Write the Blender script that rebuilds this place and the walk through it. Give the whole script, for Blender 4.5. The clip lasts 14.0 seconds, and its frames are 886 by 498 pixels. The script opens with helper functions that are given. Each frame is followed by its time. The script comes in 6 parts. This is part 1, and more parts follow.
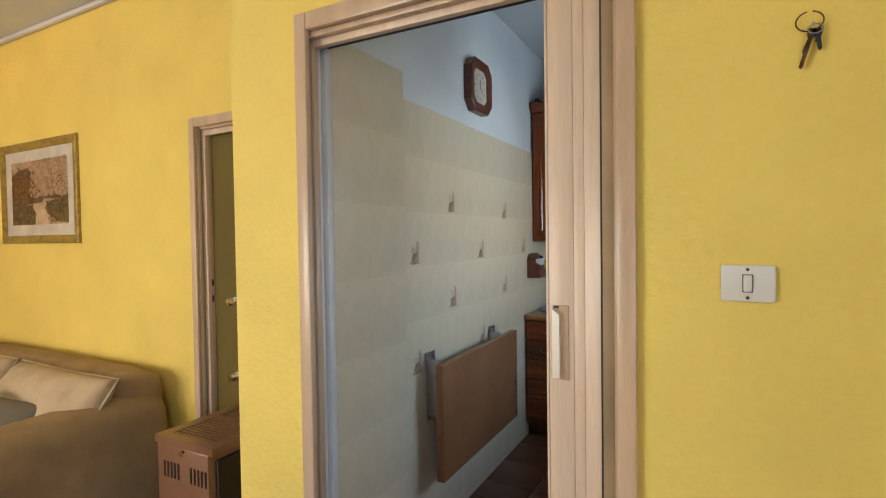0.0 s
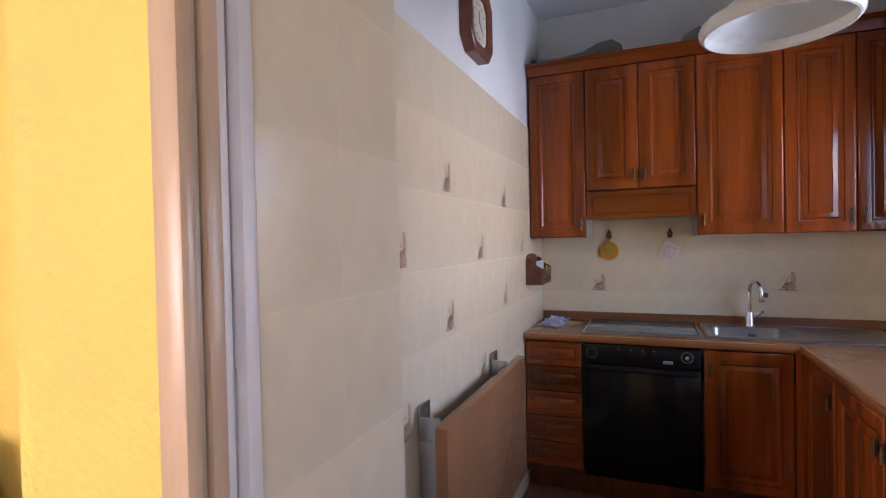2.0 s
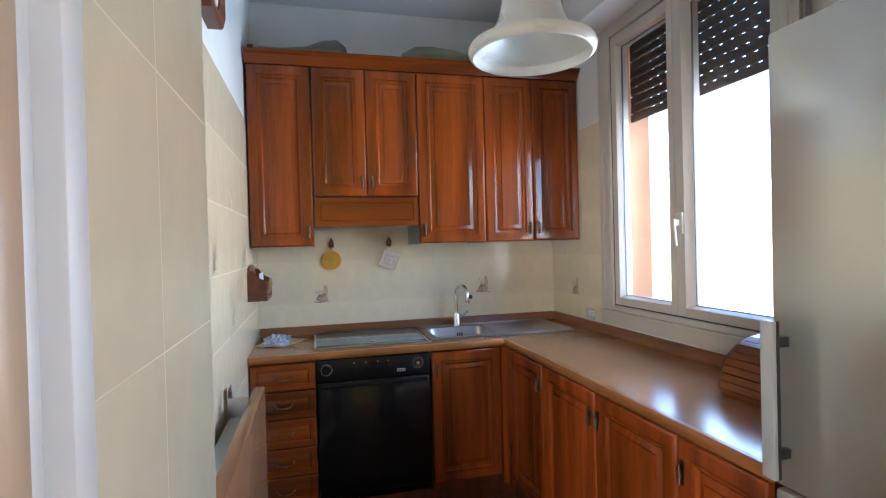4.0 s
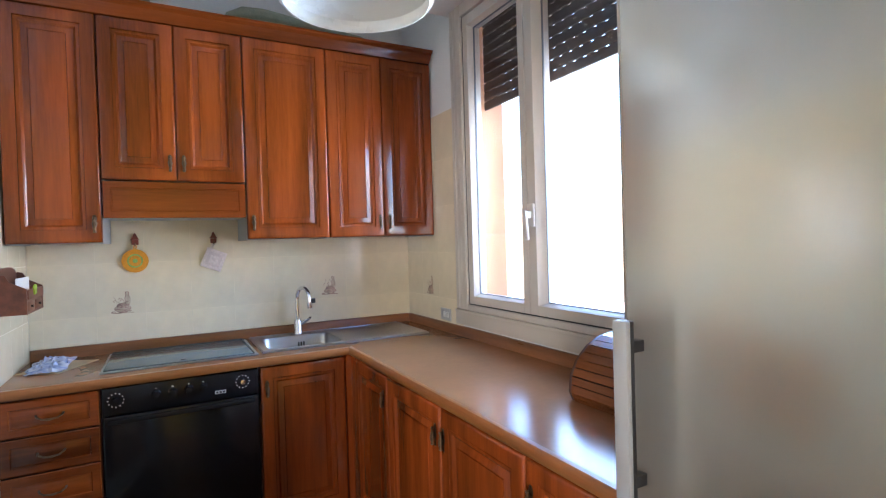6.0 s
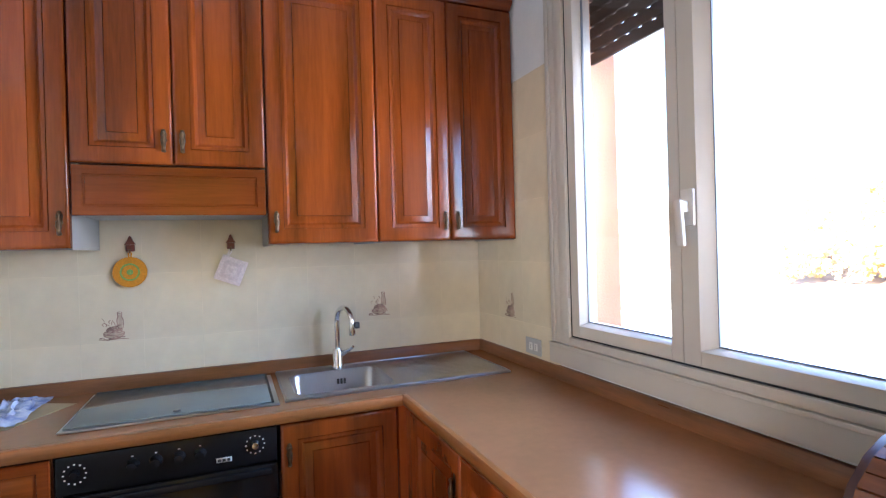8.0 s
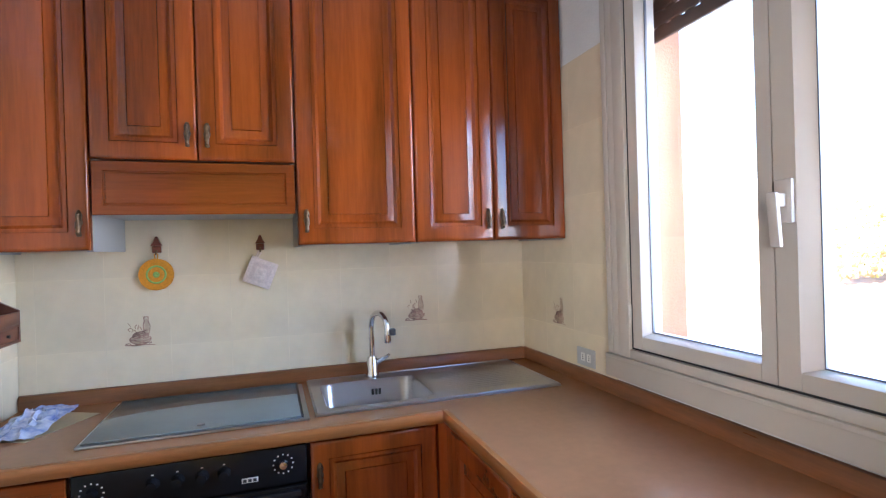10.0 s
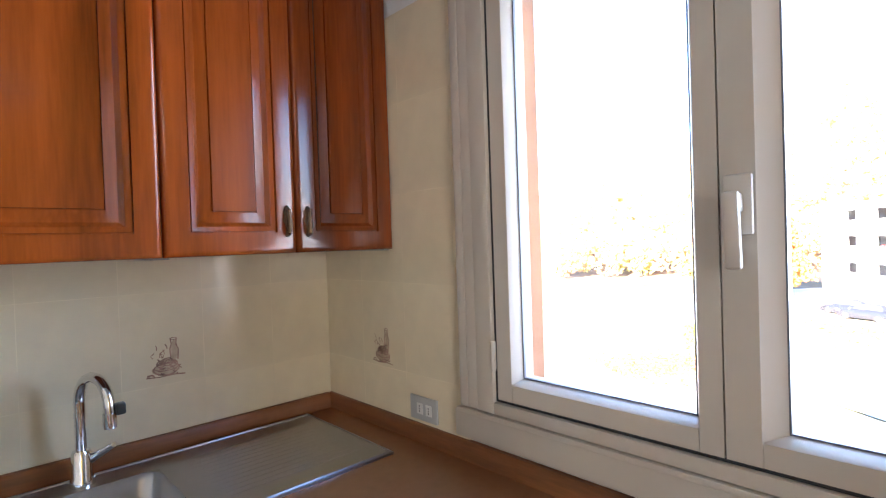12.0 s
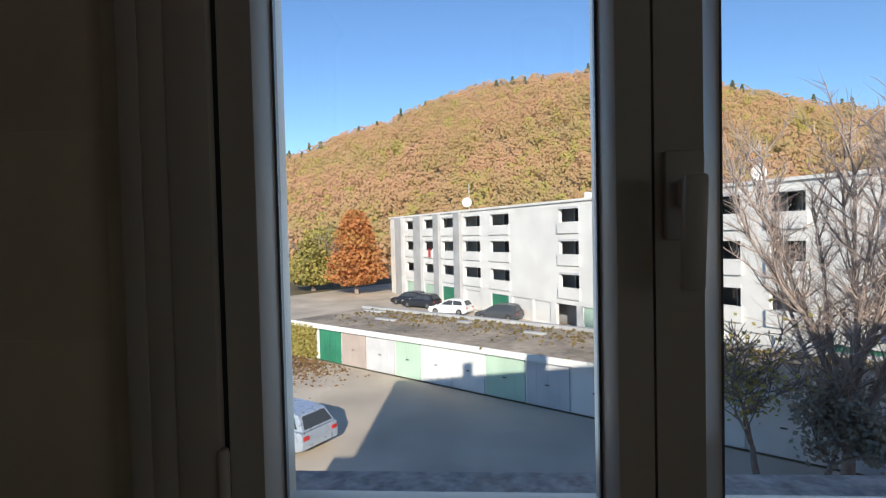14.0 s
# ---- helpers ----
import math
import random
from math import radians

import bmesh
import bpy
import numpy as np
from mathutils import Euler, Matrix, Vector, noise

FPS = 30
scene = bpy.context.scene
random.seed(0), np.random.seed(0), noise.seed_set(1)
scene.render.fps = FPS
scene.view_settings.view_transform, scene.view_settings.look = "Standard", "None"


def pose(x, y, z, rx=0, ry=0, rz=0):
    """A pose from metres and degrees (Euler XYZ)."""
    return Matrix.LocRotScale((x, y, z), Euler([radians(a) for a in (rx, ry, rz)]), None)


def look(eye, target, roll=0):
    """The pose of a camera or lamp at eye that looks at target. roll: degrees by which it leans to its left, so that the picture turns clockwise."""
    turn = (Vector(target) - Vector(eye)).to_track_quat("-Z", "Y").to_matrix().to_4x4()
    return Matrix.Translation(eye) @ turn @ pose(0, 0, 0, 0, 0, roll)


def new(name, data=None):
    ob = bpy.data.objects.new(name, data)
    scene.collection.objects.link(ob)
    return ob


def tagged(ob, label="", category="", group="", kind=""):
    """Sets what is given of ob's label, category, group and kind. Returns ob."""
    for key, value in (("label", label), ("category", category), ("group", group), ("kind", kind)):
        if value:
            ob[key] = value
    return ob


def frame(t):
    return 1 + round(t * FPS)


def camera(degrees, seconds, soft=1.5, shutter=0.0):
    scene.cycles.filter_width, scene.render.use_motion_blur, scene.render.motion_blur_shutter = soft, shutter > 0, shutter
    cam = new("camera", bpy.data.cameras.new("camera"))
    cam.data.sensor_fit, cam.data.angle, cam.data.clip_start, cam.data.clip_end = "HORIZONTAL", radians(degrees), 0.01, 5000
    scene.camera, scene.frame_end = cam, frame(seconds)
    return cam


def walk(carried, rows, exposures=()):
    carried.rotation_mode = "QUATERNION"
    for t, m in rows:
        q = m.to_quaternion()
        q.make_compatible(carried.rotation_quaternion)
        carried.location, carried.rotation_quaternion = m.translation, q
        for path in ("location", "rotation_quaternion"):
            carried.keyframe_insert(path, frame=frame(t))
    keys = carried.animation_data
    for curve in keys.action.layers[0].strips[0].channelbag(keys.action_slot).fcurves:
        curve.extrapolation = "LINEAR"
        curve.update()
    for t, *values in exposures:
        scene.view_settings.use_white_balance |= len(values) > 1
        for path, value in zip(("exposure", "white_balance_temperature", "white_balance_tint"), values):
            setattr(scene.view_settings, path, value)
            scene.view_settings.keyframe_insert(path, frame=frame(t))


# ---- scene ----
cam = camera(81.8, 14.0, soft=1.2)
PATH = [
    (0, (0.036, 0.259, 1.485), (-0.902, 2.025, 1.434), -0.8),
    (0.5, (-0.038, 0.427, 1.467), (-0.977, 2.192, 1.418), -0.9),
    (1, (-0.238, 0.609, 1.45), (-1.158, 2.385, 1.409), -1.0),
    (1.5, (-0.381, 0.782, 1.434), (-1.251, 2.582, 1.389), -0.7),
    (2, (-0.515, 0.954, 1.434), (-1.268, 2.807, 1.402), -1.2),
    (2.5, (-0.588, 1.064, 1.412), (-1.137, 2.987, 1.394), -1.2),
    (3, (-0.74, 1.137, 1.414), (-0.97, 3.124, 1.397), -1.2),
    (3.5, (-0.808, 1.181, 1.418), (-0.67, 3.176, 1.403), -1.5),
    (4, (-0.867, 1.183, 1.431), (-0.377, 3.122, 1.411), -1.5),
    (4.2, (-0.877, 1.175, 1.415), (-0.281, 3.083, 1.402), -1.5),
    (6.5, (-0.53, 1.632, 1.397), (0.426, 3.388, 1.364), -1.7),
    (7, (-0.472, 1.872, 1.41), (0.469, 3.637, 1.379), -1.5),
    (7.5, (-0.469, 2.042, 1.403), (0.42, 3.833, 1.382), -1.6),
    (8, (-0.4, 2.128, 1.409), (0.362, 3.977, 1.402), -1.6),
    (8.5, (-0.336, 2.164, 1.413), (0.262, 4.072, 1.406), -1.8),
    (11, (-0.381, 2.531, 1.423), (0.395, 4.374, 1.416), -1.3),
    (11.5, (-0.27, 2.702, 1.453), (0.809, 4.385, 1.429), -1.9),
    (12, (-0.19, 2.855, 1.451), (1.185, 4.307, 1.425), -1.9),
    (12.5, (-0.154, 3.077, 1.47), (1.483, 4.225, 1.434), -1.6),
    (13, (-0.05, 3.22, 1.465), (1.771, 4.046, 1.419), -1.7),
    (13.5, (0.072, 3.302, 1.469), (2.012, 3.789, 1.419), -1.7),
    (14, (0.137, 3.341, 1.458), (2.132, 3.476, 1.404), -1.3),
]
EXPOSURES = [(0, 3.28, 6500, 10), (1.0, 3.28, 7100, 20), (1.5, 3.45, 7000, 26), (2.0, 3.73, 6600, 34), (2.5, 4.0, 5400, 10), (3, 4.08, 5200, 6), (3.5, 4.2, 5750, 12), (4.2, 4.42, 6200, 17), (6.3, 4.72, 6050, 19), (8.5, 4.74, 6000, 22), (11, 4.66, 6000, 21), (12, 4.38, 6400, 20), (12.5, 3.8, 7500, 27), (13, 2.2, 8100, 46), (13.5, 1.2, 6600, 13), (14, 0.64, 6200, 11)]
walk(cam, [(t, look(eye, target, roll)) for t, eye, target, roll in PATH], EXPOSURES)

# ---- world, sun, large lights ----
SUN_EL, SUN_AZ = 21.0, 3.4            # height of the sun; its light runs along +x, turned by SUN_AZ towards +y
world = bpy.data.worlds.new("sky")
scene.world = world
world.use_nodes = True
wn = world.node_tree.nodes
sky = wn.new("ShaderNodeTexSky")
sky.sky_type, sky.sun_disc = "NISHITA", False
sky.sun_elevation, sky.sun_rotation = radians(SUN_EL), radians(270 - SUN_AZ)
sky.air_density, sky.dust_density, sky.ozone_density = 1.0, 0.0, 4.5
world.node_tree.links.new(sky.outputs[0], wn["Background"].inputs[0])
wn["Background"].inputs[1].default_value = 0.12
sun = new("sun", bpy.data.lights.new("sun", "SUN"))
sun.data.energy, sun.data.angle, sun.data.color = 5.0, radians(0.5), (1.0, 0.89, 0.73)
sun_way = Vector((math.cos(radians(SUN_EL)) * math.cos(radians(SUN_AZ)), math.cos(radians(SUN_EL)) * math.sin(radians(SUN_AZ)), -math.sin(radians(SUN_EL))))
sun.matrix_world = Matrix.Translation((0, 0, 30)) @ sun_way.to_track_quat("-Z", "Y").to_matrix().to_4x4()


def window_light(name, place, way, wide, high, watts, colour, spread=180):
    """Daylight entering at a window's opening."""
    lamp = new(name, bpy.data.lights.new(name, "AREA"))
    lamp.data.shape, lamp.data.size, lamp.data.size_y, lamp.data.energy, lamp.data.color = "RECTANGLE", wide, high, watts, colour
    lamp.data.spread = radians(spread)
    lamp.matrix_world = Matrix.Translation(place) @ Vector(way).to_track_quat("-Z", "Y").to_matrix().to_4x4()
    return lamp


window_light("kitchen_window_light", (0.955, 3.12, 1.57), (-1, 0.08, 0.08), 0.98, 0.92, 1.62, (0.59, 0.80, 1.0), 130)
window_light("living_window_light", (-3.2, -2.52, 1.6), (0, 1, 0), 2.2, 1.4, 9.6, (1.0, 0.95, 0.88))
# added light from an unseen opening, brightens and cools the yellow wall
window_light("living_side_fill_light", (0.80, -0.9, 1.6), (-1, 0.25, 0), 1.15, 1.2, 1.45, (0.86, 0.94, 1.0))

# ---- materials ----


def material(name, base, rough=0.5, metal=0.0, vary=0.12, scale=6.0, grain=0.0, grain_scale=80.0, bump=0.0, stretch=(1, 1, 1), dark=None, coat=0.0, per_piece=0.0, spec=0.5, blotch=0.45, even=False, stain=None):
    """A plain surface with stains at one scale and grain at another, in metres."""
    m = bpy.data.materials.new(name)
    m.use_nodes = True
    n, l = m.node_tree.nodes, m.node_tree.links
    b = n["Principled BSDF"]
    b.inputs["Roughness"].default_value, b.inputs["Metallic"].default_value = rough, metal
    b.inputs["Coat Weight"].default_value = coat
    b.inputs["Specular IOR Level"].default_value = spec
    co, mp = n.new("ShaderNodeTexCoord"), n.new("ShaderNodeMapping")
    mp.inputs["Scale"].default_value = stretch
    l.new(co.outputs["Object"], mp.inputs[0])
    big, fine = n.new("ShaderNodeTexNoise"), n.new("ShaderNodeTexNoise")
    big.inputs["Scale"].default_value, fine.inputs["Scale"].default_value = scale, grain_scale
    big.inputs["Detail"].default_value, fine.inputs["Detail"].default_value = 5.0, 4.0
    l.new(mp.outputs[0], big.inputs[0])
    l.new(mp.outputs[0], fine.inputs[0])
    ramp = n.new("ShaderNodeValToRGB")
    low = dark or tuple(c * (1 - 2.2 * vary) for c in base)
    high = tuple(min(1.0, c * (1 + 0.6 * vary)) for c in base)
    ramp.color_ramp.elements[0].position, ramp.color_ramp.elements[1].position = 0.3, 0.3 + blotch
    ramp.color_ramp.elements[0].color, ramp.color_ramp.elements[1].color = (*low, 1), (*high, 1)
    mix = n.new("ShaderNodeMath")
    mix.operation = "MULTIPLY_ADD"
    mix.inputs[1].default_value = grain
    l.new(fine.outputs[0], mix.inputs[0])
    off = n.new("ShaderNodeMath")
    off.inputs[1].default_value = -0.5 * grain
    l.new(big.outputs[0], off.inputs[0])
    l.new(off.outputs[0], mix.inputs[2])
    l.new(mix.outputs[0], ramp.inputs[0])
    colour = ramp.outputs[0]
    if stain:
        spots, cut, blend = n.new("ShaderNodeTexNoise"), n.new("ShaderNodeMapRange"), n.new("ShaderNodeMixRGB")
        spots.inputs["Scale"].default_value, spots.inputs["Detail"].default_value, spots.inputs["Roughness"].default_value = 7.0, 9.0, 0.72
        cut.inputs[1].default_value, cut.inputs[2].default_value, cut.inputs[4].default_value = 0.63, 0.80, 0.36
        l.new(mp.outputs[0], spots.inputs[0])
        l.new(spots.outputs[0], cut.inputs[0])
        l.new(cut.outputs[0], blend.inputs[0])
        l.new(colour, blend.inputs[1])
        blend.inputs[2].default_value = (*stain, 1)
        colour = blend.outputs[0]
    if per_piece:
        info, hsv, mr = n.new("ShaderNodeObjectInfo"), n.new("ShaderNodeHueSaturation"), n.new("ShaderNodeMapRange")
        mr.inputs[3].default_value, mr.inputs[4].default_value = 1 - per_piece, 1 + per_piece
        l.new(info.outputs["Random"], mr.inputs[0])
        l.new(mr.outputs[0], hsv.inputs["Value"])
        l.new(colour, hsv.inputs["Color"])
        colour = hsv.outputs[0]
    l.new(colour, b.inputs["Base Color"])
    if bump:
        bp = n.new("ShaderNodeBump")
        bp.inputs["Strength"].default_value, bp.inputs["Distance"].default_value = 1.0, bump
        l.new(fine.outputs[0], bp.inputs["Height"])
        l.new(bp.outputs[0], b.inputs["Normal"])
    if even:
        return m
    rr = n.new("ShaderNodeMapRange")
    rr.inputs[3].default_value, rr.inputs[4].default_value = rough * 0.8, min(1.0, rough * 1.25)
    l.new(big.outputs[0], rr.inputs[0])
    l.new(rr.outputs[0], b.inputs["Roughness"])
    return m


def glass_material(name, tint=(1, 1, 1), rough=0.0):
    """Clear glass: see-through, with gloss that grows towards grazing views."""
    m = bpy.data.materials.new(name)
    m.use_nodes = True
    n, l = m.node_tree.nodes, m.node_tree.links
    clear, gloss, mixer, lw = n.new("ShaderNodeBsdfTransparent"), n.new("ShaderNodeBsdfGlossy"), n.new("ShaderNodeMixShader"), n.new("ShaderNodeLayerWeight")
    clear.inputs[0].default_value = (*tint, 1)
    gloss.inputs["Roughness"].default_value = rough
    power, amount = n.new("ShaderNodeMath"), n.new("ShaderNodeMath")
    power.operation, power.inputs[1].default_value = "POWER", 5.0
    amount.operation, amount.inputs[1].default_value, amount.inputs[2].default_value = "MULTIPLY_ADD", 0.5, 0.03
    l.new(lw.outputs["Facing"], power.inputs[0])
    l.new(power.outputs[0], amount.inputs[0])
    l.new(amount.outputs[0], mixer.inputs[0])
    l.new(clear.outputs[0], mixer.inputs[1])
    l.new(gloss.outputs[0], mixer.inputs[2])
    l.new(mixer.outputs[0], n["Material Output"].inputs[0])
    return m


YELLOW = material("yellow_wall_paint", (0.88, 0.665, 0.155), 0.7, vary=0.05, scale=2.2, grain=0.22, grain_scale=60, bump=0.0035, stain=(0.40, 0.26, 0.06))
WHITE = material("white_wall_paint", (0.78, 0.77, 0.74), 0.85, vary=0.06, scale=2.0, grain=0.2, grain_scale=110, bump=0.001)
CEIL = material("ceiling_paint", (0.66, 0.66, 0.655), 0.9, vary=0.05, scale=1.5, grain=0.2)
TILE = material("cream_glazed_tile", (0.80, 0.685, 0.485), 0.16, vary=0.08, scale=3.0, grain=0.2, grain_scale=20, per_piece=0.008, spec=0.5)
GROUT = material("tile_grout", (0.78, 0.67, 0.475), 0.8, vary=0.08, scale=9)
DECAL = material("tile_print", (0.42, 0.235, 0.17), 0.3, vary=0.3, scale=50)
GROUT_BROWN = material("soiled_tile_grout", (0.34, 0.25, 0.16), 0.85, vary=0.15, scale=9)
DECAL_WASH = material("tile_print_wash", (0.58, 0.44, 0.31), 0.25, vary=0.15, scale=40)
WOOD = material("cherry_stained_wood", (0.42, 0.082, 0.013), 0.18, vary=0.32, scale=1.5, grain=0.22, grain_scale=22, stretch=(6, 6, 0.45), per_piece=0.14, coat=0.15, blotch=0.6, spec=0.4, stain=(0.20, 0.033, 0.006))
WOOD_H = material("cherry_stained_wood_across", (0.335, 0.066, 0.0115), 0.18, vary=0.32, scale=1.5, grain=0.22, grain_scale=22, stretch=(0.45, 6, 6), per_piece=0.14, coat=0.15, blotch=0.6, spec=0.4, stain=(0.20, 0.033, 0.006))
RACK_WOOD = material("dark_bin_wood", (0.085, 0.026, 0.012), 0.35, vary=0.2, scale=6, grain=0.3)
BIN_SLAT = material("red_brown_bin_slats", (0.25, 0.080, 0.026), 0.24, vary=0.22, scale=3, grain=0.3, grain_scale=26, stretch=(6, 0.6, 6))
WOOD_DARK = material("dark_wood_body", (0.15, 0.036, 0.010), 0.4, vary=0.25, scale=4, grain=0.3, stretch=(6, 6, 1))
MELAMINE = material("grey_melamine", (0.31, 0.30, 0.28), 0.4, vary=0.05)
LAMINATE = material("brown_laminate_top", (0.33, 0.145, 0.066), 0.19, vary=0.09, scale=3.0, grain=0.3, grain_scale=40, spec=0.42)
UPSTAND = material("red_brown_upstand", (0.25, 0.088, 0.030), 0.3, vary=0.22, scale=3, grain=0.3, grain_scale=26, stretch=(0.7, 0.7, 8))
EDGE_WOOD = material("worktop_wooden_edge", (0.36, 0.125, 0.034), 0.3, vary=0.22, scale=3, grain=0.3, grain_scale=26, stretch=(0.7, 0.7, 8))
STEEL = material("brushed_steel", (0.44, 0.44, 0.46), 0.28, 1.0, vary=0.02, scale=3, even=True)
SATIN = material("pale_satin_aluminium", (0.86, 0.80, 0.74), 0.42, 0.5, vary=0.03)
CHROME = material("chrome", (0.78, 0.78, 0.80), 0.07, 1.0, vary=0.03)
FRIDGE = material("grey_fridge_metal", (0.62, 0.595, 0.54), 0.22, 0.55, vary=0.0, even=True)
BLACK = material("black_enamel", (0.010, 0.010, 0.011), 0.22, vary=0.1, spec=0.25)
BLACK_GLASS = material("black_oven_glass", (0.006, 0.006, 0.007), 0.16, vary=0.05, spec=0.25)
HOB_GLASS = material("grey_glass_lid", (0.16, 0.19, 0.19), 0.10, vary=0.08, scale=4)
SASH_SEAL = material("blue_grey_glazing_seal", (0.13, 0.14, 0.16), 0.5)
PVC = material("cream_white_window_paint", (0.55, 0.495, 0.425), 0.33, vary=0.05, scale=3)
GASKET = material("dark_gasket", (0.02, 0.02, 0.022), 0.6)
JAMB = material("beige_varnished_frame", (0.63, 0.45, 0.30), 0.30, vary=0.10, scale=2.5, grain=0.3, grain_scale=30, stretch=(5, 5, 0.7))
LEAF = material("beige_sliding_door_veneer", (0.77, 0.59, 0.44), 0.34, vary=0.10, scale=2.5, grain=0.35, grain_scale=30, stretch=(8, 8, 0.5))
PALE_STRIP = material("pale_jamb_lining", (0.70, 0.69, 0.68), 0.4, vary=0.06)
# darker brown that paints the shade in jamb grooves and door pocket
EDGE_SHADE = material("brown_recess_shade", (0.42, 0.30, 0.17), 0.7, vary=0.15)
OLIVE_TRIM = material("olive_beige_varnish", (0.57, 0.49, 0.35), 0.35, vary=0.10, scale=2.5, grain=0.3, grain_scale=30, stretch=(5, 5, 0.7))
GREY_SLOT = material("grey_slot_lining", (0.42, 0.42, 0.43), 0.5, vary=0.06)
BRASS = material("aged_dark_brass", (0.21, 0.125, 0.065), 0.36, 0.8, vary=0.35, scale=60)
PLASTIC = material("white_plastic", (0.74, 0.72, 0.68), 0.35, vary=0.04)
GREY_PLASTIC = material("grey_plastic", (0.45, 0.45, 0.44), 0.4, vary=0.05)
DARK_PLASTIC = material("dark_plastic", (0.03, 0.03, 0.03), 0.4)
FLOOR = material("brown_floor_tile", (0.19, 0.080, 0.042), 0.32, vary=0.2, scale=3, grain=0.3, grain_scale=40, per_piece=0.08)
SOFA = material("beige_sofa_fabric", (0.42, 0.29, 0.15), 0.95, vary=0.14, scale=5, grain=0.5, grain_scale=220, bump=0.002, spec=0.2)
CUSHION = material("tan_cushion_fabric", (0.60, 0.46, 0.29), 0.95, vary=0.12, scale=6, grain=0.4, grain_scale=220, bump=0.002, spec=0.2)
PIPING = material("cushion_piping", (0.60, 0.50, 0.36), 0.9)
HEATER = material("brown_enamelled_steel", (0.26, 0.13, 0.07), 0.32, 0.2, vary=0.10, scale=7)
HEATER_DARK = material("dark_heater_front", (0.02, 0.013, 0.01), 0.35)
GILT = material("gilt_frame", (0.42, 0.29, 0.08), 0.38, 0.4, vary=0.2, scale=30)
MOUNT = material("picture_mount", (0.66, 0.58, 0.46), 0.8)
OPAL = material("frosted_white_glass", (0.78, 0.77, 0.72), 0.28, vary=0.04)
STUCCO = material("orange_stucco", (0.56, 0.27, 0.14), 0.9, vary=0.08, scale=3, grain=0.3, grain_scale=120, bump=0.002)
SHUTTER = material("dark_brown_shutter", (0.055, 0.032, 0.022), 0.5, vary=0.15, scale=10)
SILL = material("grey_stone_sill", (0.50, 0.49, 0.47), 0.7, vary=0.25, scale=30, grain=0.5, grain_scale=90, bump=0.001)
STRAP = material("grey_woven_strap", (0.30, 0.27, 0.24), 0.8, vary=0.15, scale=60)
PANE = glass_material("window_glass", (0.97, 0.98, 0.98))
ASPHALT = material("worn_pale_asphalt", (0.57, 0.48, 0.37), 0.9, vary=0.14, scale=0.30, grain=0.35, grain_scale=10)
EARTH = material("dry_ground", (0.17, 0.14, 0.075), 0.95, vary=0.35, scale=0.08, grain=0.5, grain_scale=1.2)
CONCRETE = material("white_painted_concrete", (0.72, 0.71, 0.68), 0.85, vary=0.07, scale=0.5, grain=0.25, grain_scale=4)
GREY_CONC = material("grey_render", (0.42, 0.42, 0.42), 0.9, vary=0.12, scale=0.7, grain=0.3, grain_scale=5)
ROOF_MOSS = material("mossy_flat_roof", (0.43, 0.35, 0.26), 0.95, vary=0.25, scale=0.45, grain=0.6, grain_scale=3.0)
GREEN_DOOR = material("green_garage_door", (0.035, 0.21, 0.12), 0.55, vary=0.12, scale=1)
PALE_GREEN = material("pale_green_garage_door", (0.44, 0.58, 0.46), 0.6, vary=0.08, scale=1)
GREY_DOOR = material("grey_garage_door", (0.55, 0.55, 0.56), 0.6, vary=0.08, scale=1)
TAUPE_DOOR = material("taupe_garage_door", (0.42, 0.35, 0.31), 0.6, vary=0.08, scale=1)
WHITE_DOOR = material("white_garage_door", (0.72, 0.71, 0.68), 0.6, vary=0.06, scale=1)
DARK_WIN = material("dark_window_glass", (0.05, 0.055, 0.06), 0.15)
TWIG_BARK = material("pale_twig_bark", (0.60, 0.48, 0.41), 0.9, vary=0.2, scale=2)
PALE_BARK = material("pale_grey_bark", (0.40, 0.32, 0.27), 0.95, vary=0.25, scale=3)
BARK = material("grey_bark", (0.27, 0.215, 0.185), 0.95, vary=0.25, scale=3)


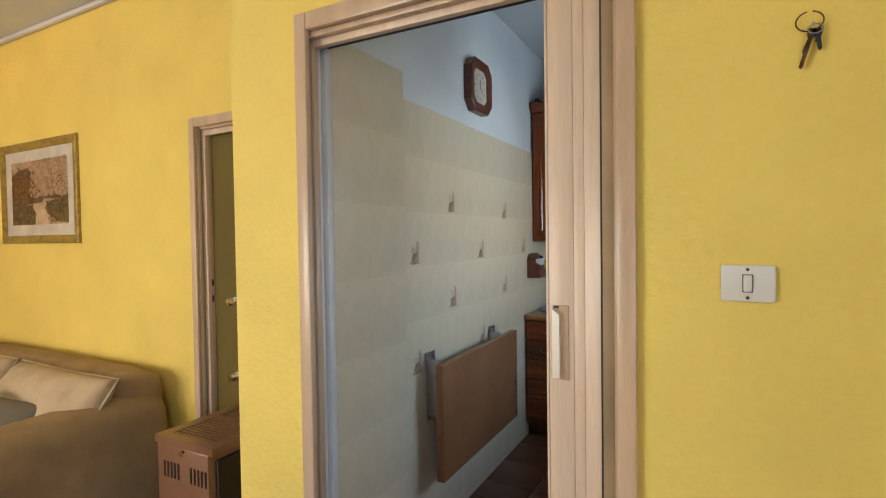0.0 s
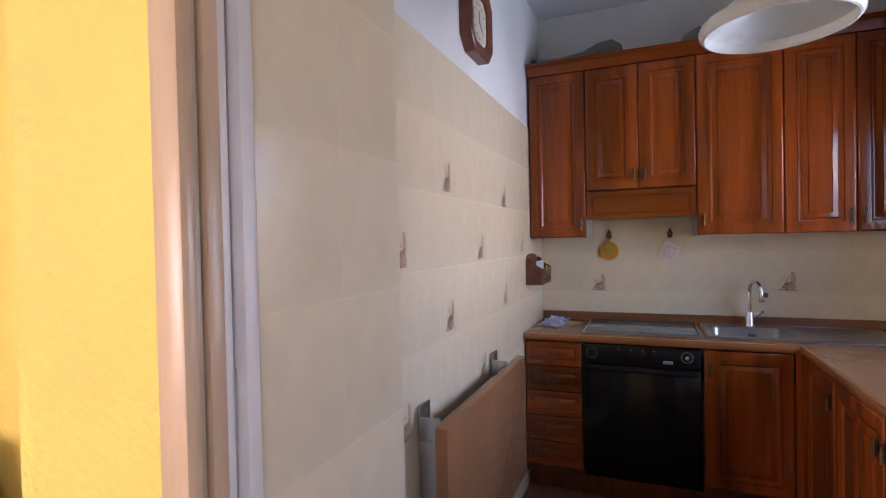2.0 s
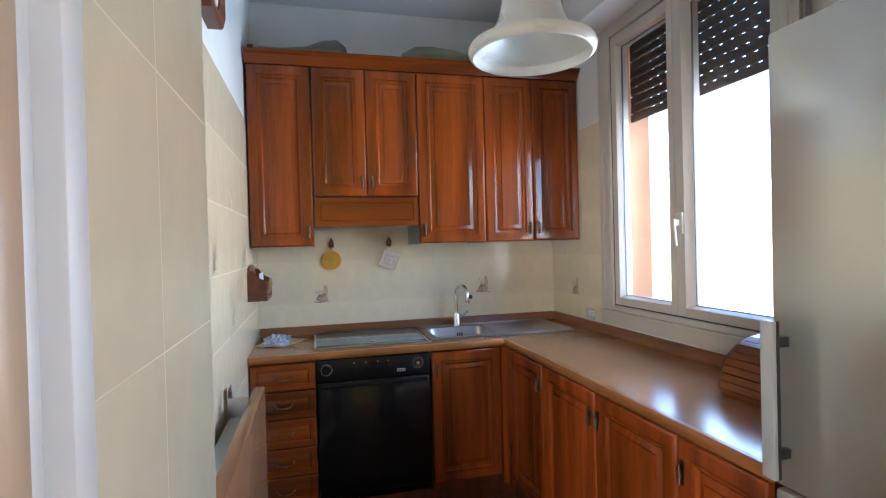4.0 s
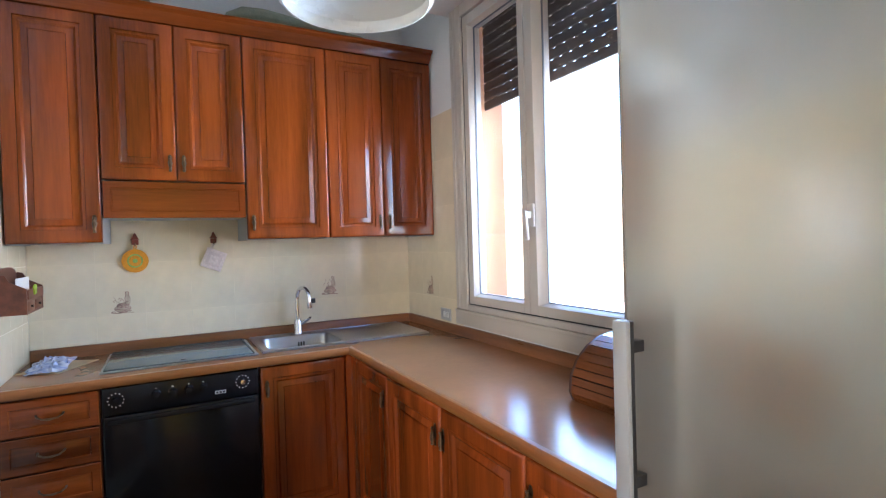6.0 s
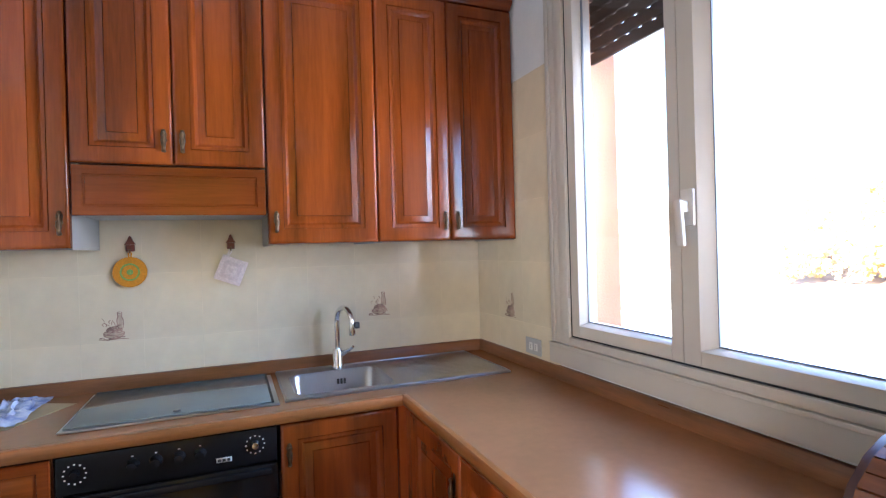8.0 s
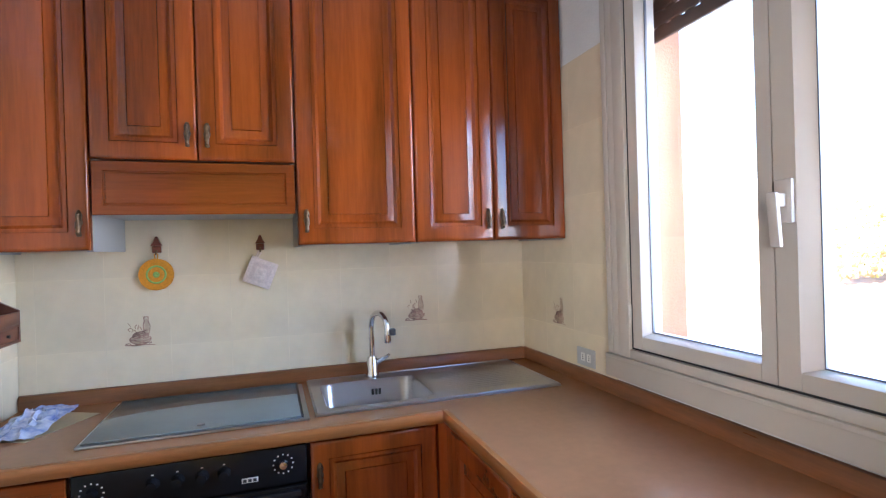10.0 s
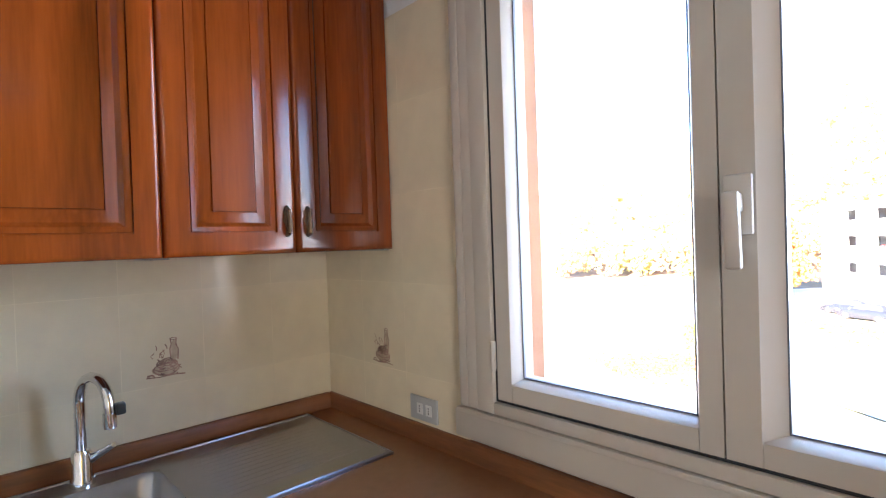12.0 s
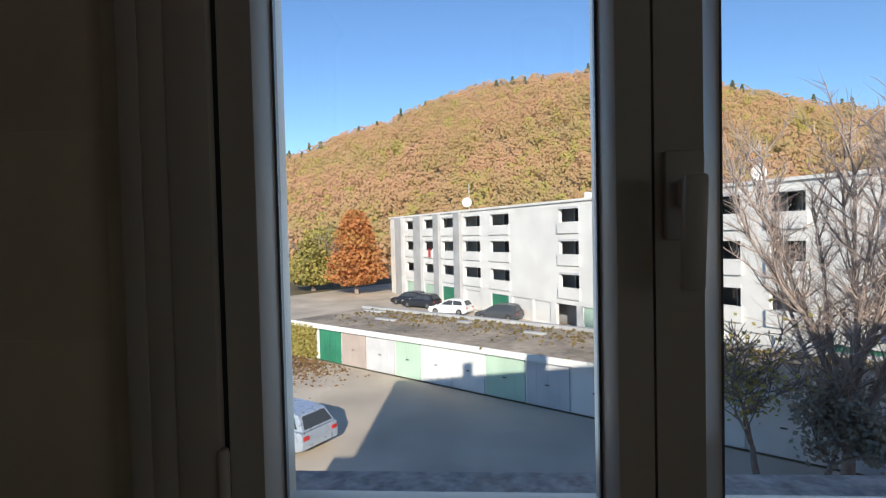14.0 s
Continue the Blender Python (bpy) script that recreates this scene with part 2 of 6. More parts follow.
def foliage(name, a, b2, c, patches=0.5, own=0.8):
    """Leaf colours that change from leaf to leaf (own) and from patch to patch."""
    m = bpy.data.materials.new(name)
    m.use_nodes = True
    n, l = m.node_tree.nodes, m.node_tree.links
    geo, ramp = n.new("ShaderNodeNewGeometry"), n.new("ShaderNodeValToRGB")
    ramp.color_ramp.elements[0].color, ramp.color_ramp.elements[1].color = (*a, 1), (*c, 1)
    mid = ramp.color_ramp.elements.new(0.5)
    mid.color = (*b2, 1)
    patch, island, total = n.new("ShaderNodeTexNoise"), n.new("ShaderNodeMath"), n.new("ShaderNodeMath")
    patch.inputs["Scale"].default_value, patch.inputs["Detail"].default_value = patches, 4.0
    l.new(geo.outputs["Position"], patch.inputs[0])
    island.operation, island.inputs[1].default_value, island.inputs[2].default_value = "MULTIPLY_ADD", own, -0.5 * own - 0.5 * (1 - own) * 1.6
    l.new(geo.outputs["Random Per Island"], island.inputs[0])
    total.operation, total.inputs[1].default_value = "MULTIPLY_ADD", 1 + (1 - own) * 1.6
    l.new(patch.outputs[0], total.inputs[0])
    l.new(island.outputs[0], total.inputs[2])
    l.new(total.outputs[0], ramp.inputs[0])
    b = n["Principled BSDF"]
    l.new(ramp.outputs[0], b.inputs["Base Color"])
    b.inputs["Roughness"].default_value, b.inputs["Specular IOR Level"].default_value = 0.9, 0.2
    thin, mixer = n.new("ShaderNodeBsdfTranslucent"), n.new("ShaderNodeMixShader")
    mixer.inputs[0].default_value = 0.4
    l.new(ramp.outputs[0], thin.inputs[0])
    l.new(b.outputs[0], mixer.inputs[1])
    l.new(thin.outputs[0], mixer.inputs[2])
    l.new(mixer.outputs[0], n["Material Output"].inputs[0])
    return m


AUTUMN = foliage("autumn_woods", (0.36, 0.30, 0.13), (0.46, 0.30, 0.165), (0.52, 0.31, 0.20), 0.045, 0.3)
RED_LEAVES = foliage("red_autumn_leaves", (0.50, 0.19, 0.08), (0.56, 0.26, 0.10), (0.45, 0.26, 0.09))
OLIVE_LEAVES = foliage("yellow_green_leaves", (0.34, 0.31, 0.09), (0.46, 0.38, 0.12), (0.26, 0.26, 0.09))
PINE = foliage("dark_conifers", (0.07, 0.10, 0.07), (0.10, 0.13, 0.08), (0.13, 0.14, 0.09))
HILL_SOIL = material("leaf_litter_slope", (0.34, 0.24, 0.14), 0.95, vary=0.3, scale=0.06, grain=0.5, grain_scale=0.6)

# ---- building blocks ----


def box(bm, x0, x1, y0, y1, z0, z1, bevel=0.0, m=None):
    """A box between two corners, with rounded edges if bevel is given."""
    got = bmesh.ops.create_cube(bm, size=1.0)
    vs = got["verts"]
    for v in vs:
        v.co = Vector((x0 + (v.co.x + 0.5) * (x1 - x0), y0 + (v.co.y + 0.5) * (y1 - y0), z0 + (v.co.z + 0.5) * (z1 - z0)))
    if bevel:
        es = list({e for v in vs for e in v.link_edges})
        out = bmesh.ops.bevel(bm, geom=es, offset=bevel, segments=2, affect="EDGES", profile=0.5)
        vs = [v for v in {v for f in out["faces"] for v in f.verts}] if m is not None else vs
    if m is not None:
        done = set()
        stack = [v for v in vs if v.is_valid]
        while stack:
            v = stack.pop()
            if v in done:
                continue
            done.add(v)
            stack += [e.other_vert(v) for e in v.link_edges]
        for v in done:
            v.co = m @ v.co
    return bm


def lathe(bm, profile, place=(0, 0, 0), steps=24, axis="z", close=False):
    """Turns a list of (radius, height) round an axis."""
    rings = []
    for r, h in profile:
        ring = []
        for k in range(steps):
            a = 2 * math.pi * k / steps
            p = (r * math.cos(a), r * math.sin(a), h)
            if axis == "x":
                p = (h, p[0], p[1])
            elif axis == "y":
                p = (p[0], h, p[1])
            ring.append(bm.verts.new(Vector(place) + Vector(p)))
        rings.append(ring)
    for a, b in zip(rings, rings[1:]):
        for k in range(steps):
            bm.faces.new((a[k], a[(k + 1) % steps], b[(k + 1) % steps], b[k]))
    if close:
        bm.faces.new(rings[0][::-1])
        bm.faces.new(rings[-1])
    return bm


def tube(bm, points, radius, sides=10, cap=True):
    """A round bar along points; radius may be a list."""
    pts = [Vector(p) for p in points]
    rad = radius if isinstance(radius, (list, tuple)) else [radius] * len(pts)
    rings, up = [], None
    for i, p in enumerate(pts):
        d = (pts[min(i + 1, len(pts) - 1)] - pts[max(i - 1, 0)]).normalized()
        if up is None:
            up = d.orthogonal().normalized()
        up = (up - d * up.dot(d)).normalized()
        side = d.cross(up)
        rings.append([bm.verts.new(p + rad[i] * (up * math.cos(2 * math.pi * k / sides) + side * math.sin(2 * math.pi * k / sides))) for k in range(sides)])
    for a, b in zip(rings, rings[1:]):
        for k in range(sides):
            bm.faces.new((a[k], a[(k + 1) % sides], b[(k + 1) % sides], b[k]))
    if cap:
        bm.faces.new(rings[0][::-1])
        bm.faces.new(rings[-1])
    return bm


def prism(bm, outline, a, b, axis="y"):
    """An outline of (u, v) pulled from a to b along an axis: along y it lies in x, z; along x in y, z; along z in x, y."""
    def at(u, v, w):
        return {"y": (u, w, v), "x": (w, u, v), "z": (u, v, w)}[axis]
    lo, hi = [bm.verts.new(at(u, v, a)) for u, v in outline], [bm.verts.new(at(u, v, b)) for u, v in outline]
    bm.faces.new(lo)
    bm.faces.new(hi[::-1])
    for k in range(len(lo)):
        j = (k + 1) % len(lo)
        bm.faces.new((lo[k], hi[k], hi[j], lo[j]))
    return bm


def loops(bm, m, w, h, steps, fill=True):
    """Nested rectangles (inset, depth) in the plane u, v of the pose m, joined to a moulding; depth runs along its w."""
    rings = []
    for inset, depth in steps:
        cs = [(inset, inset), (w - inset, inset), (w - inset, h - inset), (inset, h - inset)]
        rings.append([bm.verts.new(m @ Vector((u, v, depth))) for u, v in cs])
    for a, b in zip(rings, rings[1:]):
        for k in range(4):
            bm.faces.new((a[k], a[(k + 1) % 4], b[(k + 1) % 4], b[k]))
    if fill:
        bm.faces.new(rings[-1])
    return bm


def mesh_of(name, bm, mat, smooth=None):
    bmesh.ops.recalc_face_normals(bm, faces=bm.faces[:])
    me = bpy.data.meshes.new(name)
    bm.to_mesh(me)
    bm.free()
    me.materials.append(mat)
    if smooth:
        me.polygons.foreach_set("use_smooth", [True] * len(me.polygons))
        me.set_sharp_from_angle(angle=radians(smooth))
    return me


def part(name, bm, mat, parent=None, label="", smooth=40):
    """One mesh object under a thing or a part."""
    ob = new(name, mesh_of(name, bm, mat, smooth))
    if parent is not None:
        ob.parent = parent
        ob.matrix_parent_inverse = world_of(parent).inverted()
    return tagged(ob, label) if label else ob


def world_of(ob):
    m = ob.matrix_basis.copy()
    while ob.parent is not None:
        m = ob.parent.matrix_basis @ ob.matrix_parent_inverse @ m
        ob = ob.parent
    return m


def thing(name, place, label, category, group="", kind=""):
    ob = new(name)
    ob.empty_display_size = 0.05
    ob.location = place
    return tagged(ob, label, category, group, kind)


def structure(name, bm, mat, label, category, smooth=40):
    return tagged(part(name, bm, mat, None, "", smooth), label, category, "", "structure")


def B():
    return bmesh.new()


def boxes(*rows, bevel=0.0):
    bm = B()
    for r in rows:
        box(bm, *r, bevel=bevel)
    return bm


def frame_pose(origin, u, v):
    """A pose whose first axis is u, second v, third u x v."""
    u, v = Vector(u).normalized(), Vector(v).normalized()
    w = u.cross(v)
    return Matrix(((u.x, v.x, w.x, origin[0]), (u.y, v.y, w.y, origin[1]), (u.z, v.z, w.z, origin[2]), (0, 0, 0, 1)))


# ---- the kitchen's and living room's shell ----
XL, XW, YB, YE = -1.195, 0.735, 4.42, 1.355     # left wall, window wall, back wall, entrance wall's living side
YK, YR, ZC = 1.452, 1.485, 2.90                 # entrance wall's kitchen side left and right of the door, ceiling
XC, YC = -1.0, 1.909                            # tiled pier's face and its far corner
YP, XP = 2.03, -1.273                           # picture wall, pier's living-room corner
XO, YS, XR = -6.4, -2.6, 1.3                    # the living room's other walls
WIN = (2.535, 3.715, 1.00, 2.56)                  # window opening: y from, y to, z from, z to
floor = structure("floor", boxes((XO - 0.3, XW + 0.3, YS - 0.3, YB + 0.3, -0.30, -0.008)), FLOOR, "reddish brown tiled floor of kitchen and living room", "floor")
structure("ceiling", boxes((XO - 0.3, XW + 0.3, YS - 0.3, YB + 0.3, ZC, ZC + 0.3)), CEIL, "plain white painted ceiling", "ceiling")
structure("wall_north", boxes((XL - 0.25, XW + 0.24, YB, YB + 0.3, -0.3, ZC)), WHITE, "white plaster wall behind the kitchen units", "wall")
structure("wall_west", boxes((XL - 0.25, XL - 0.007, YC + 0.002, YB, -0.3, ZC)), WHITE, "white plaster wall over cream tiles", "wall")
structure("wall_pier", boxes((XP + 0.012, XC - 0.007, YK, YC, -0.3, ZC)), WHITE, "projecting tiled pier beside the kitchen door", "wall")
wy0, wy1, wz0, wz1 = WIN
ly0, ly1, lz0, lz1 = -1.5, -0.3, 0.95, 2.25         # unseen opening added in the same outer wall for the living room's side light
structure("wall_east", boxes((XW, XW + 0.24, YS - 0.3, ly0, -0.3, ZC), (XW, XW + 0.24, ly0, ly1, -0.3, lz0), (XW, XW + 0.24, ly0, ly1, lz1, ZC), (XW, XW + 0.24, ly1, wy0, -0.3, ZC), (XW, XW + 0.24, wy1, YB, -0.3, ZC), (XW, XW + 0.24, wy0, wy1, -0.3, wz0), (XW, XW + 0.24, wy0, wy1, wz1, ZC)), WHITE, "white plaster wall round the kitchen window", "wall")
# entrance wall with the pocket of the sliding door
DX0, DX1, DZ = -1.000, -0.135, 2.062
structure("wall_south", boxes((XP, DX0, YE, YK, -0.3, ZC), (DX1, XW, YE, YE + 0.03, -0.3, ZC), (DX1, XW, YR - 0.03, YR, -0.3, ZC), (DX0, DX1, YE, YR, DZ, ZC)), YELLOW, "rough yellow plaster wall with the kitchen door", "wall")
structure("wall_pier_side", boxes((XP, XP + 0.012, YK, YP, -0.3, ZC)), YELLOW, "yellow painted side of the pier", "wall")
D2X0, D2X1, D2Z = -2.396, -1.47, 2.074
structure("wall_picture", boxes((XO, D2X0, YP, YP + 0.12, -0.3, ZC), (D2X1, XP + 0.012, YP, YP + 0.12, -0.3, ZC), (D2X0, D2X1, YP, YP + 0.12, D2Z, ZC)), YELLOW, "yellow painted living room wall", "wall")
structure("wall_far_west", boxes((XO - 0.3, XO, YS - 0.3, 4.0, -0.3, ZC)), YELLOW, "yellow painted living room wall", "wall")
structure("wall_living_window", boxes((XO, -4.3, YS - 0.3, YS, -0.3, ZC), (-2.1, XW, YS - 0.3, YS, -0.3, ZC), (-4.3, -2.1, YS - 0.3, YS, -0.3, 0.9), (-4.3, -2.1, YS - 0.3, YS, 2.3, ZC)), YELLOW, "yellow living room wall with a window opening", "wall")
structure("wall_passage", boxes((XO, XL - 0.25, 3.4, 3.5, -0.3, ZC)), YELLOW, "yellow wall of the passage behind the living room", "wall")
# the block around: outer wall faces and roof, which shade the yard
structure("facade", boxes((XW + 0.242, XW + 0.262, -24, ly0, -6.0, 3.35), (XW + 0.242, XW + 0.262, ly0, ly1, -6.0, lz0), (XW + 0.242, XW + 0.262, ly0, ly1, lz1, 3.35), (XW + 0.242, XW + 0.262, ly1, wy0, -6.0, 3.35), (XW + 0.242, XW + 0.262, wy1, 6.2, -6.0, 3.35), (XW + 0.242, XW + 0.262, wy0, wy1, -6.0, wz0), (XW + 0.242, XW + 0.262, wy0, wy1, wz1, 3.35)), STUCCO, "orange stucco outer wall of the apartment block", "wall")
structure("block_roof", boxes((-9.0, XW + 0.55, -24, 6.2, 3.35, 3.6)), GREY_CONC, "flat roof of the apartment block", "roof")
structure("block_end_wall", boxes((-9.0, XW + 0.24, 5.9, 6.2, -6.0, 3.35)), STUCCO, "orange end wall of the apartment block", "wall")


# unseen low mass, added to step the shadow that falls on the yard
structure("block_shadow_step", boxes((-7.0, XW + 0.2, 6.205, 7.4, -6.0, 0.2)), STUCCO, "unseen low mass added at the block's end to shape its shadow", "wall")
structure("block_chimney", boxes((0.2, 0.75, 2.3, 2.75, 3.605, 4.45), bevel=0.02), STUCCO, "stuccoed chimney on the block's roof", "chimney")
structure("block_chimney", boxes((-0.1, 0.75, -0.75, 0.05, 3.605, 4.55), bevel=0.02), STUCCO, "stuccoed chimney on the block's roof", "chimney")


# ---- sliding door in the entrance wall ----
def casing(x0, x1, y, top, name, label):
    """A door casing with moulded face on the side towards -y."""
    t = thing(name, (x0, y, 0), label, "door frame", "", "structure")
    for a, b in ((x0 + 0.004, x0 + 0.046), (x1 - 0.006, x1 + 0.034)):
        part("casing_side", boxes((a, b, y - 0.022, y, 0, top + 0.042), bevel=0.006), JAMB, t)
    part("casing_head", boxes((x0 + 0.0465, x1 - 0.0065, y - 0.022, y, top - 0.008, top + 0.042), bevel=0.006), JAMB, t)
    return t


fr = casing(DX0, DX1, YE, DZ, "door_frame_1", "beige varnished wooden frame of the kitchen's sliding door")
# left jamb: stepped lining with the slot that takes the leaf
# the grooves between the beads have their shade put into the colour
for x1, y0, y1, mt, lb in ((0.020, YE, 1.3585, OLIVE_TRIM, "olive beige bead of the jamb"), (0.011, 1.359, 1.366, EDGE_SHADE, "groove of the jamb with shade in its colour"), (0.024, 1.3665, 1.378, OLIVE_TRIM, "olive beige bead of the jamb"), (0.014, 1.3785, 1.381, EDGE_SHADE, "groove of the jamb with shade in its colour"), (0.030, 1.3815, 1.404, JAMB, ""), (0.028, 1.4045, 1.417, PALE_STRIP, "pale bead of the jamb"), (0.014, 1.4175, 1.433, GREY_SLOT, "grey slot of the jamb"), (0.032, 1.4335, YK + 0.004, PALE_STRIP, "pale lining strip on the kitchen side")):
    part("jamb", boxes((DX0, DX0 + x1, y0, y1, 0, DZ - 0.002), bevel=0.0018), mt, fr, lb)
part("strike_plate", boxes((DX0 + 0.0142, DX0 + 0.0165, 1.4185, 1.432, 1.195, 1.285)), GREY_PLASTIC, fr, "grey metal strike plate")
part("jamb", boxes((DX1 - 0.012, DX1, YE, 1.388, 0, DZ), bevel=0.003), JAMB, fr)
part("jamb", boxes((DX1 - 0.012, DX1, 1.450, YR, 0, DZ), bevel=0.003), JAMB, fr)
# brown and black strips stand in for the shade between leaf and pocket
part("pocket_shade", boxes((DX1 - 0.0415, DX1 - 0.0125, 1.389, 1.3995, 0, DZ - 0.046)), EDGE_SHADE, fr, "brown strip painting the shade in the door pocket")
part("pocket_shade", boxes((DX1 - 0.046, DX1 - 0.042, 1.391, 1.4005, 0, DZ - 0.046)), GASKET, fr, "black strip painting the dark gap of the door pocket")
part("track", boxes((DX0 + 0.033, DX1 - 0.0125, YE, 1.378, DZ - 0.022, DZ - 0.001), bevel=0.004), JAMB, fr)
part("track", boxes((DX0 + 0.033, DX1 - 0.0125, 1.3785, 1.400, DZ - 0.040, DZ - 0.001), bevel=0.003), LEAF, fr, "pale lip over the sliding leaf")
part("track", boxes((DX0 + 0.033, DX1 - 0.0125, 1.4005, 1.446, DZ - 0.024, DZ - 0.001)), GASKET, fr, "dark sliding track")
LX = -0.305
leaf = thing("sliding_door", (LX, 1.42, 0), "beige veneered sliding door, almost fully open", "door", "", "structure")
for a, b in ((LX, LX + 0.006), (LX + 0.0068, LX + 0.063), (LX + 0.0636, LX + 0.087), (LX + 0.0876, LX + 0.75)):
    part("board", boxes((a, b, 1.402, 1.440, 0.012, DZ - 0.028), bevel=0.0012), LEAF, leaf)
pull = part("pull_handle", boxes((LX + 0.012, LX + 0.052, 1.3985, 1.402, 1.155, 1.325), bevel=0.0015), JAMB, leaf, "beige pull plate")
part("grip", prism(B(), [(LX + 0.017, 1.160), (LX + 0.034, 1.162), (LX + 0.034, 1.304), (LX + 0.017, 1.318)], 1.386, 1.3985), SATIN, pull)
part("catch", boxes((LX + 0.018, LX + 0.030, 1.3955, 1.3985, 1.3185, 1.3235)), GASKET, pull)


# ---- kitchen units ----
FACE = ((0, 0.0), (0, 0.010), (0.0015, 0.0145), (0.005, 0.0182), (0.010, 0.0198), (0.013, 0.020), (0.049, 0.020), (0.0517, 0.0195), (0.0523, 0.011), (0.0541, 0.011), (0.0548, 0.0175), (0.0622, 0.0155), (0.0622, 0.002))
PANEL = ((0.0, 0.0), (0.0, 0.0135), (0.004, 0.0130), (0.010, 0.0065), (0.0135, 0.0040), (0.0365, 0.0110), (0.0370, 0.0070), (0.0384, 0.0070), (0.0392, 0.0135))


def pull_drop(parent, m, flip=False):
    """An aged drop handle with a back plate and a turned grip, in the pose m (u across, v up, w out)."""
    bm = B()
    prof = [(0.0, 0.026), (0.004, 0.024), (0.0075, 0.012), (0.006, 0.004), (0.0085, -0.004), (0.005, -0.012), (0.0035, -0.026), (0.006, -0.034), (0.0, -0.037)]
    lathe(bm, [(r * 1.3, h * 1.25) for r, h in prof], (0, 0, 0), 10)
    for v in bm.verts:
        v.co = m @ Vector((v.co.x, v.co.z, 0.003 + abs(v.co.y) * 0.25))
    plate = part("handle", bm, BRASS, parent, "aged brass drop handle")
    bm = B()
    lathe(bm, [(0.0, 0.027), (0.005, 0.023), (0.003, 0.012), (0.0068, -0.002), (0.0078, -0.014), (0.005, -0.026), (0.006, -0.033), (0.0, -0.038)], (0, 0, 0), 10)
    for v in bm.verts:
        v.co = m @ Vector((v.co.x, v.co.z - 0.003, 0.014 + v.co.y))
    part("grip", bm, BRASS, plate)


def panel_door(parent, m, w, h, mat=None, handle=None, name="door"):
    """A framed door with a raised panel; handle: (u, v) of its drop handle."""
    mat = mat or WOOD
    d = part(name, loops(B(), m, w, h, FACE), mat, parent, smooth=32)
    e = 0.062
    part("panel", loops(B(), m @ Matrix.Translation((e, e, 0)), w - 2 * e, h - 2 * e, [(a, b + 0.002) for a, b in PANEL]), mat, d, smooth=32)
    if handle:
        pull_drop(d, m @ Matrix.Translation((handle[0], handle[1], 0.020)))
    return d


YF, ZB, ZT = 4.050, 1.437, 2.405                # wall units: body front, bottom, top of doors


def wall_unit(x0, x1, doors, label, z0=ZB, handles=()):
    t = thing("wall_cabinet", (x0, YF, z0), label, "kitchen cabinet", "wall units over the worktop")
    part("body", boxes((x0 + 0.001, x1 - 0.001, YF, YB - 0.012, z0 + 0.002, ZT + 0.03)), WOOD_DARK, t)
    for side in ((x0 + 0.0002, x0 + 0.016), (x1 - 0.016, x1 - 0.0002)):
        part("side_panel", boxes((side[0], side[1], YF + 0.006, YB - 0.012, z0 - 0.004, z0 + 0.12)), MELAMINE, t, "pale melamine side")
    w = (x1 - x0 - 0.002) / doors
    for k in range(doors):
        m = frame_pose((x0 + 0.001 + k * w + 0.0008, YF, z0), (1, 0, 0), (0, 0, 1))
        panel_door(t, m, w - 0.0016, ZT - z0, handle=handles[k])
    return t


wall_unit(-1.190, -0.862, 1, "cherry-stained wall cabinet with one raised-panel door", handles=[(0.300, 0.085)])
hood = wall_unit(-0.862, -0.281, 2, "cherry-stained wall cabinet with two doors over the cooker hood", z0=1.706, handles=[(0.262, 0.085), (0.028, 0.085)])
wall_unit(-0.281, 0.122, 1, "cherry-stained wall cabinet with one wide raised-panel door", handles=[(0.028, 0.085)])
wall_unit(0.122, 0.728, 2, "cherry-stained corner wall cabinet with two narrow doors", handles=[(0.274, 0.085), (0.028, 0.085)])
# cooker hood under the two doors
ch = thing("cooker_hood", (-0.57, YF, 1.54), "cherry-fronted cooker hood built in under the cabinets", "cooker hood")
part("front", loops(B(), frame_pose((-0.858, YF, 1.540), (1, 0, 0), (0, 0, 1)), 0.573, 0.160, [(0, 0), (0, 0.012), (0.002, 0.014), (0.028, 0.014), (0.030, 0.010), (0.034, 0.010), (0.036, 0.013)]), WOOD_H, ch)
part("body", boxes((-0.858, -0.285, YF + 0.001, YB - 0.012, 1.546, 1.700)), GREY_PLASTIC, ch, "grey metal underside of the hood")
# cornice
co = thing("cabinet_cornice", (-0.24, YF, ZT), "moulded cherry cornice along the wall cabinets", "cornice")
prof = [(YF + 0.03, ZT + 0.002), (YF - 0.022, ZT + 0.002), (YF - 0.026, ZT + 0.012), (YF - 0.040, ZT + 0.026), (YF - 0.046, ZT + 0.044), (YF - 0.066, ZT + 0.054), (YF - 0.068, ZT + 0.066), (YF + 0.03, ZT + 0.066)]
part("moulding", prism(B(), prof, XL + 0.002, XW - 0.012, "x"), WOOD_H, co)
part("top_board", boxes((XL + 0.002, XW - 0.012, YF + 0.031, YB - 0.012, ZT + 0.036, ZT + 0.052)), WOOD_DARK, co)

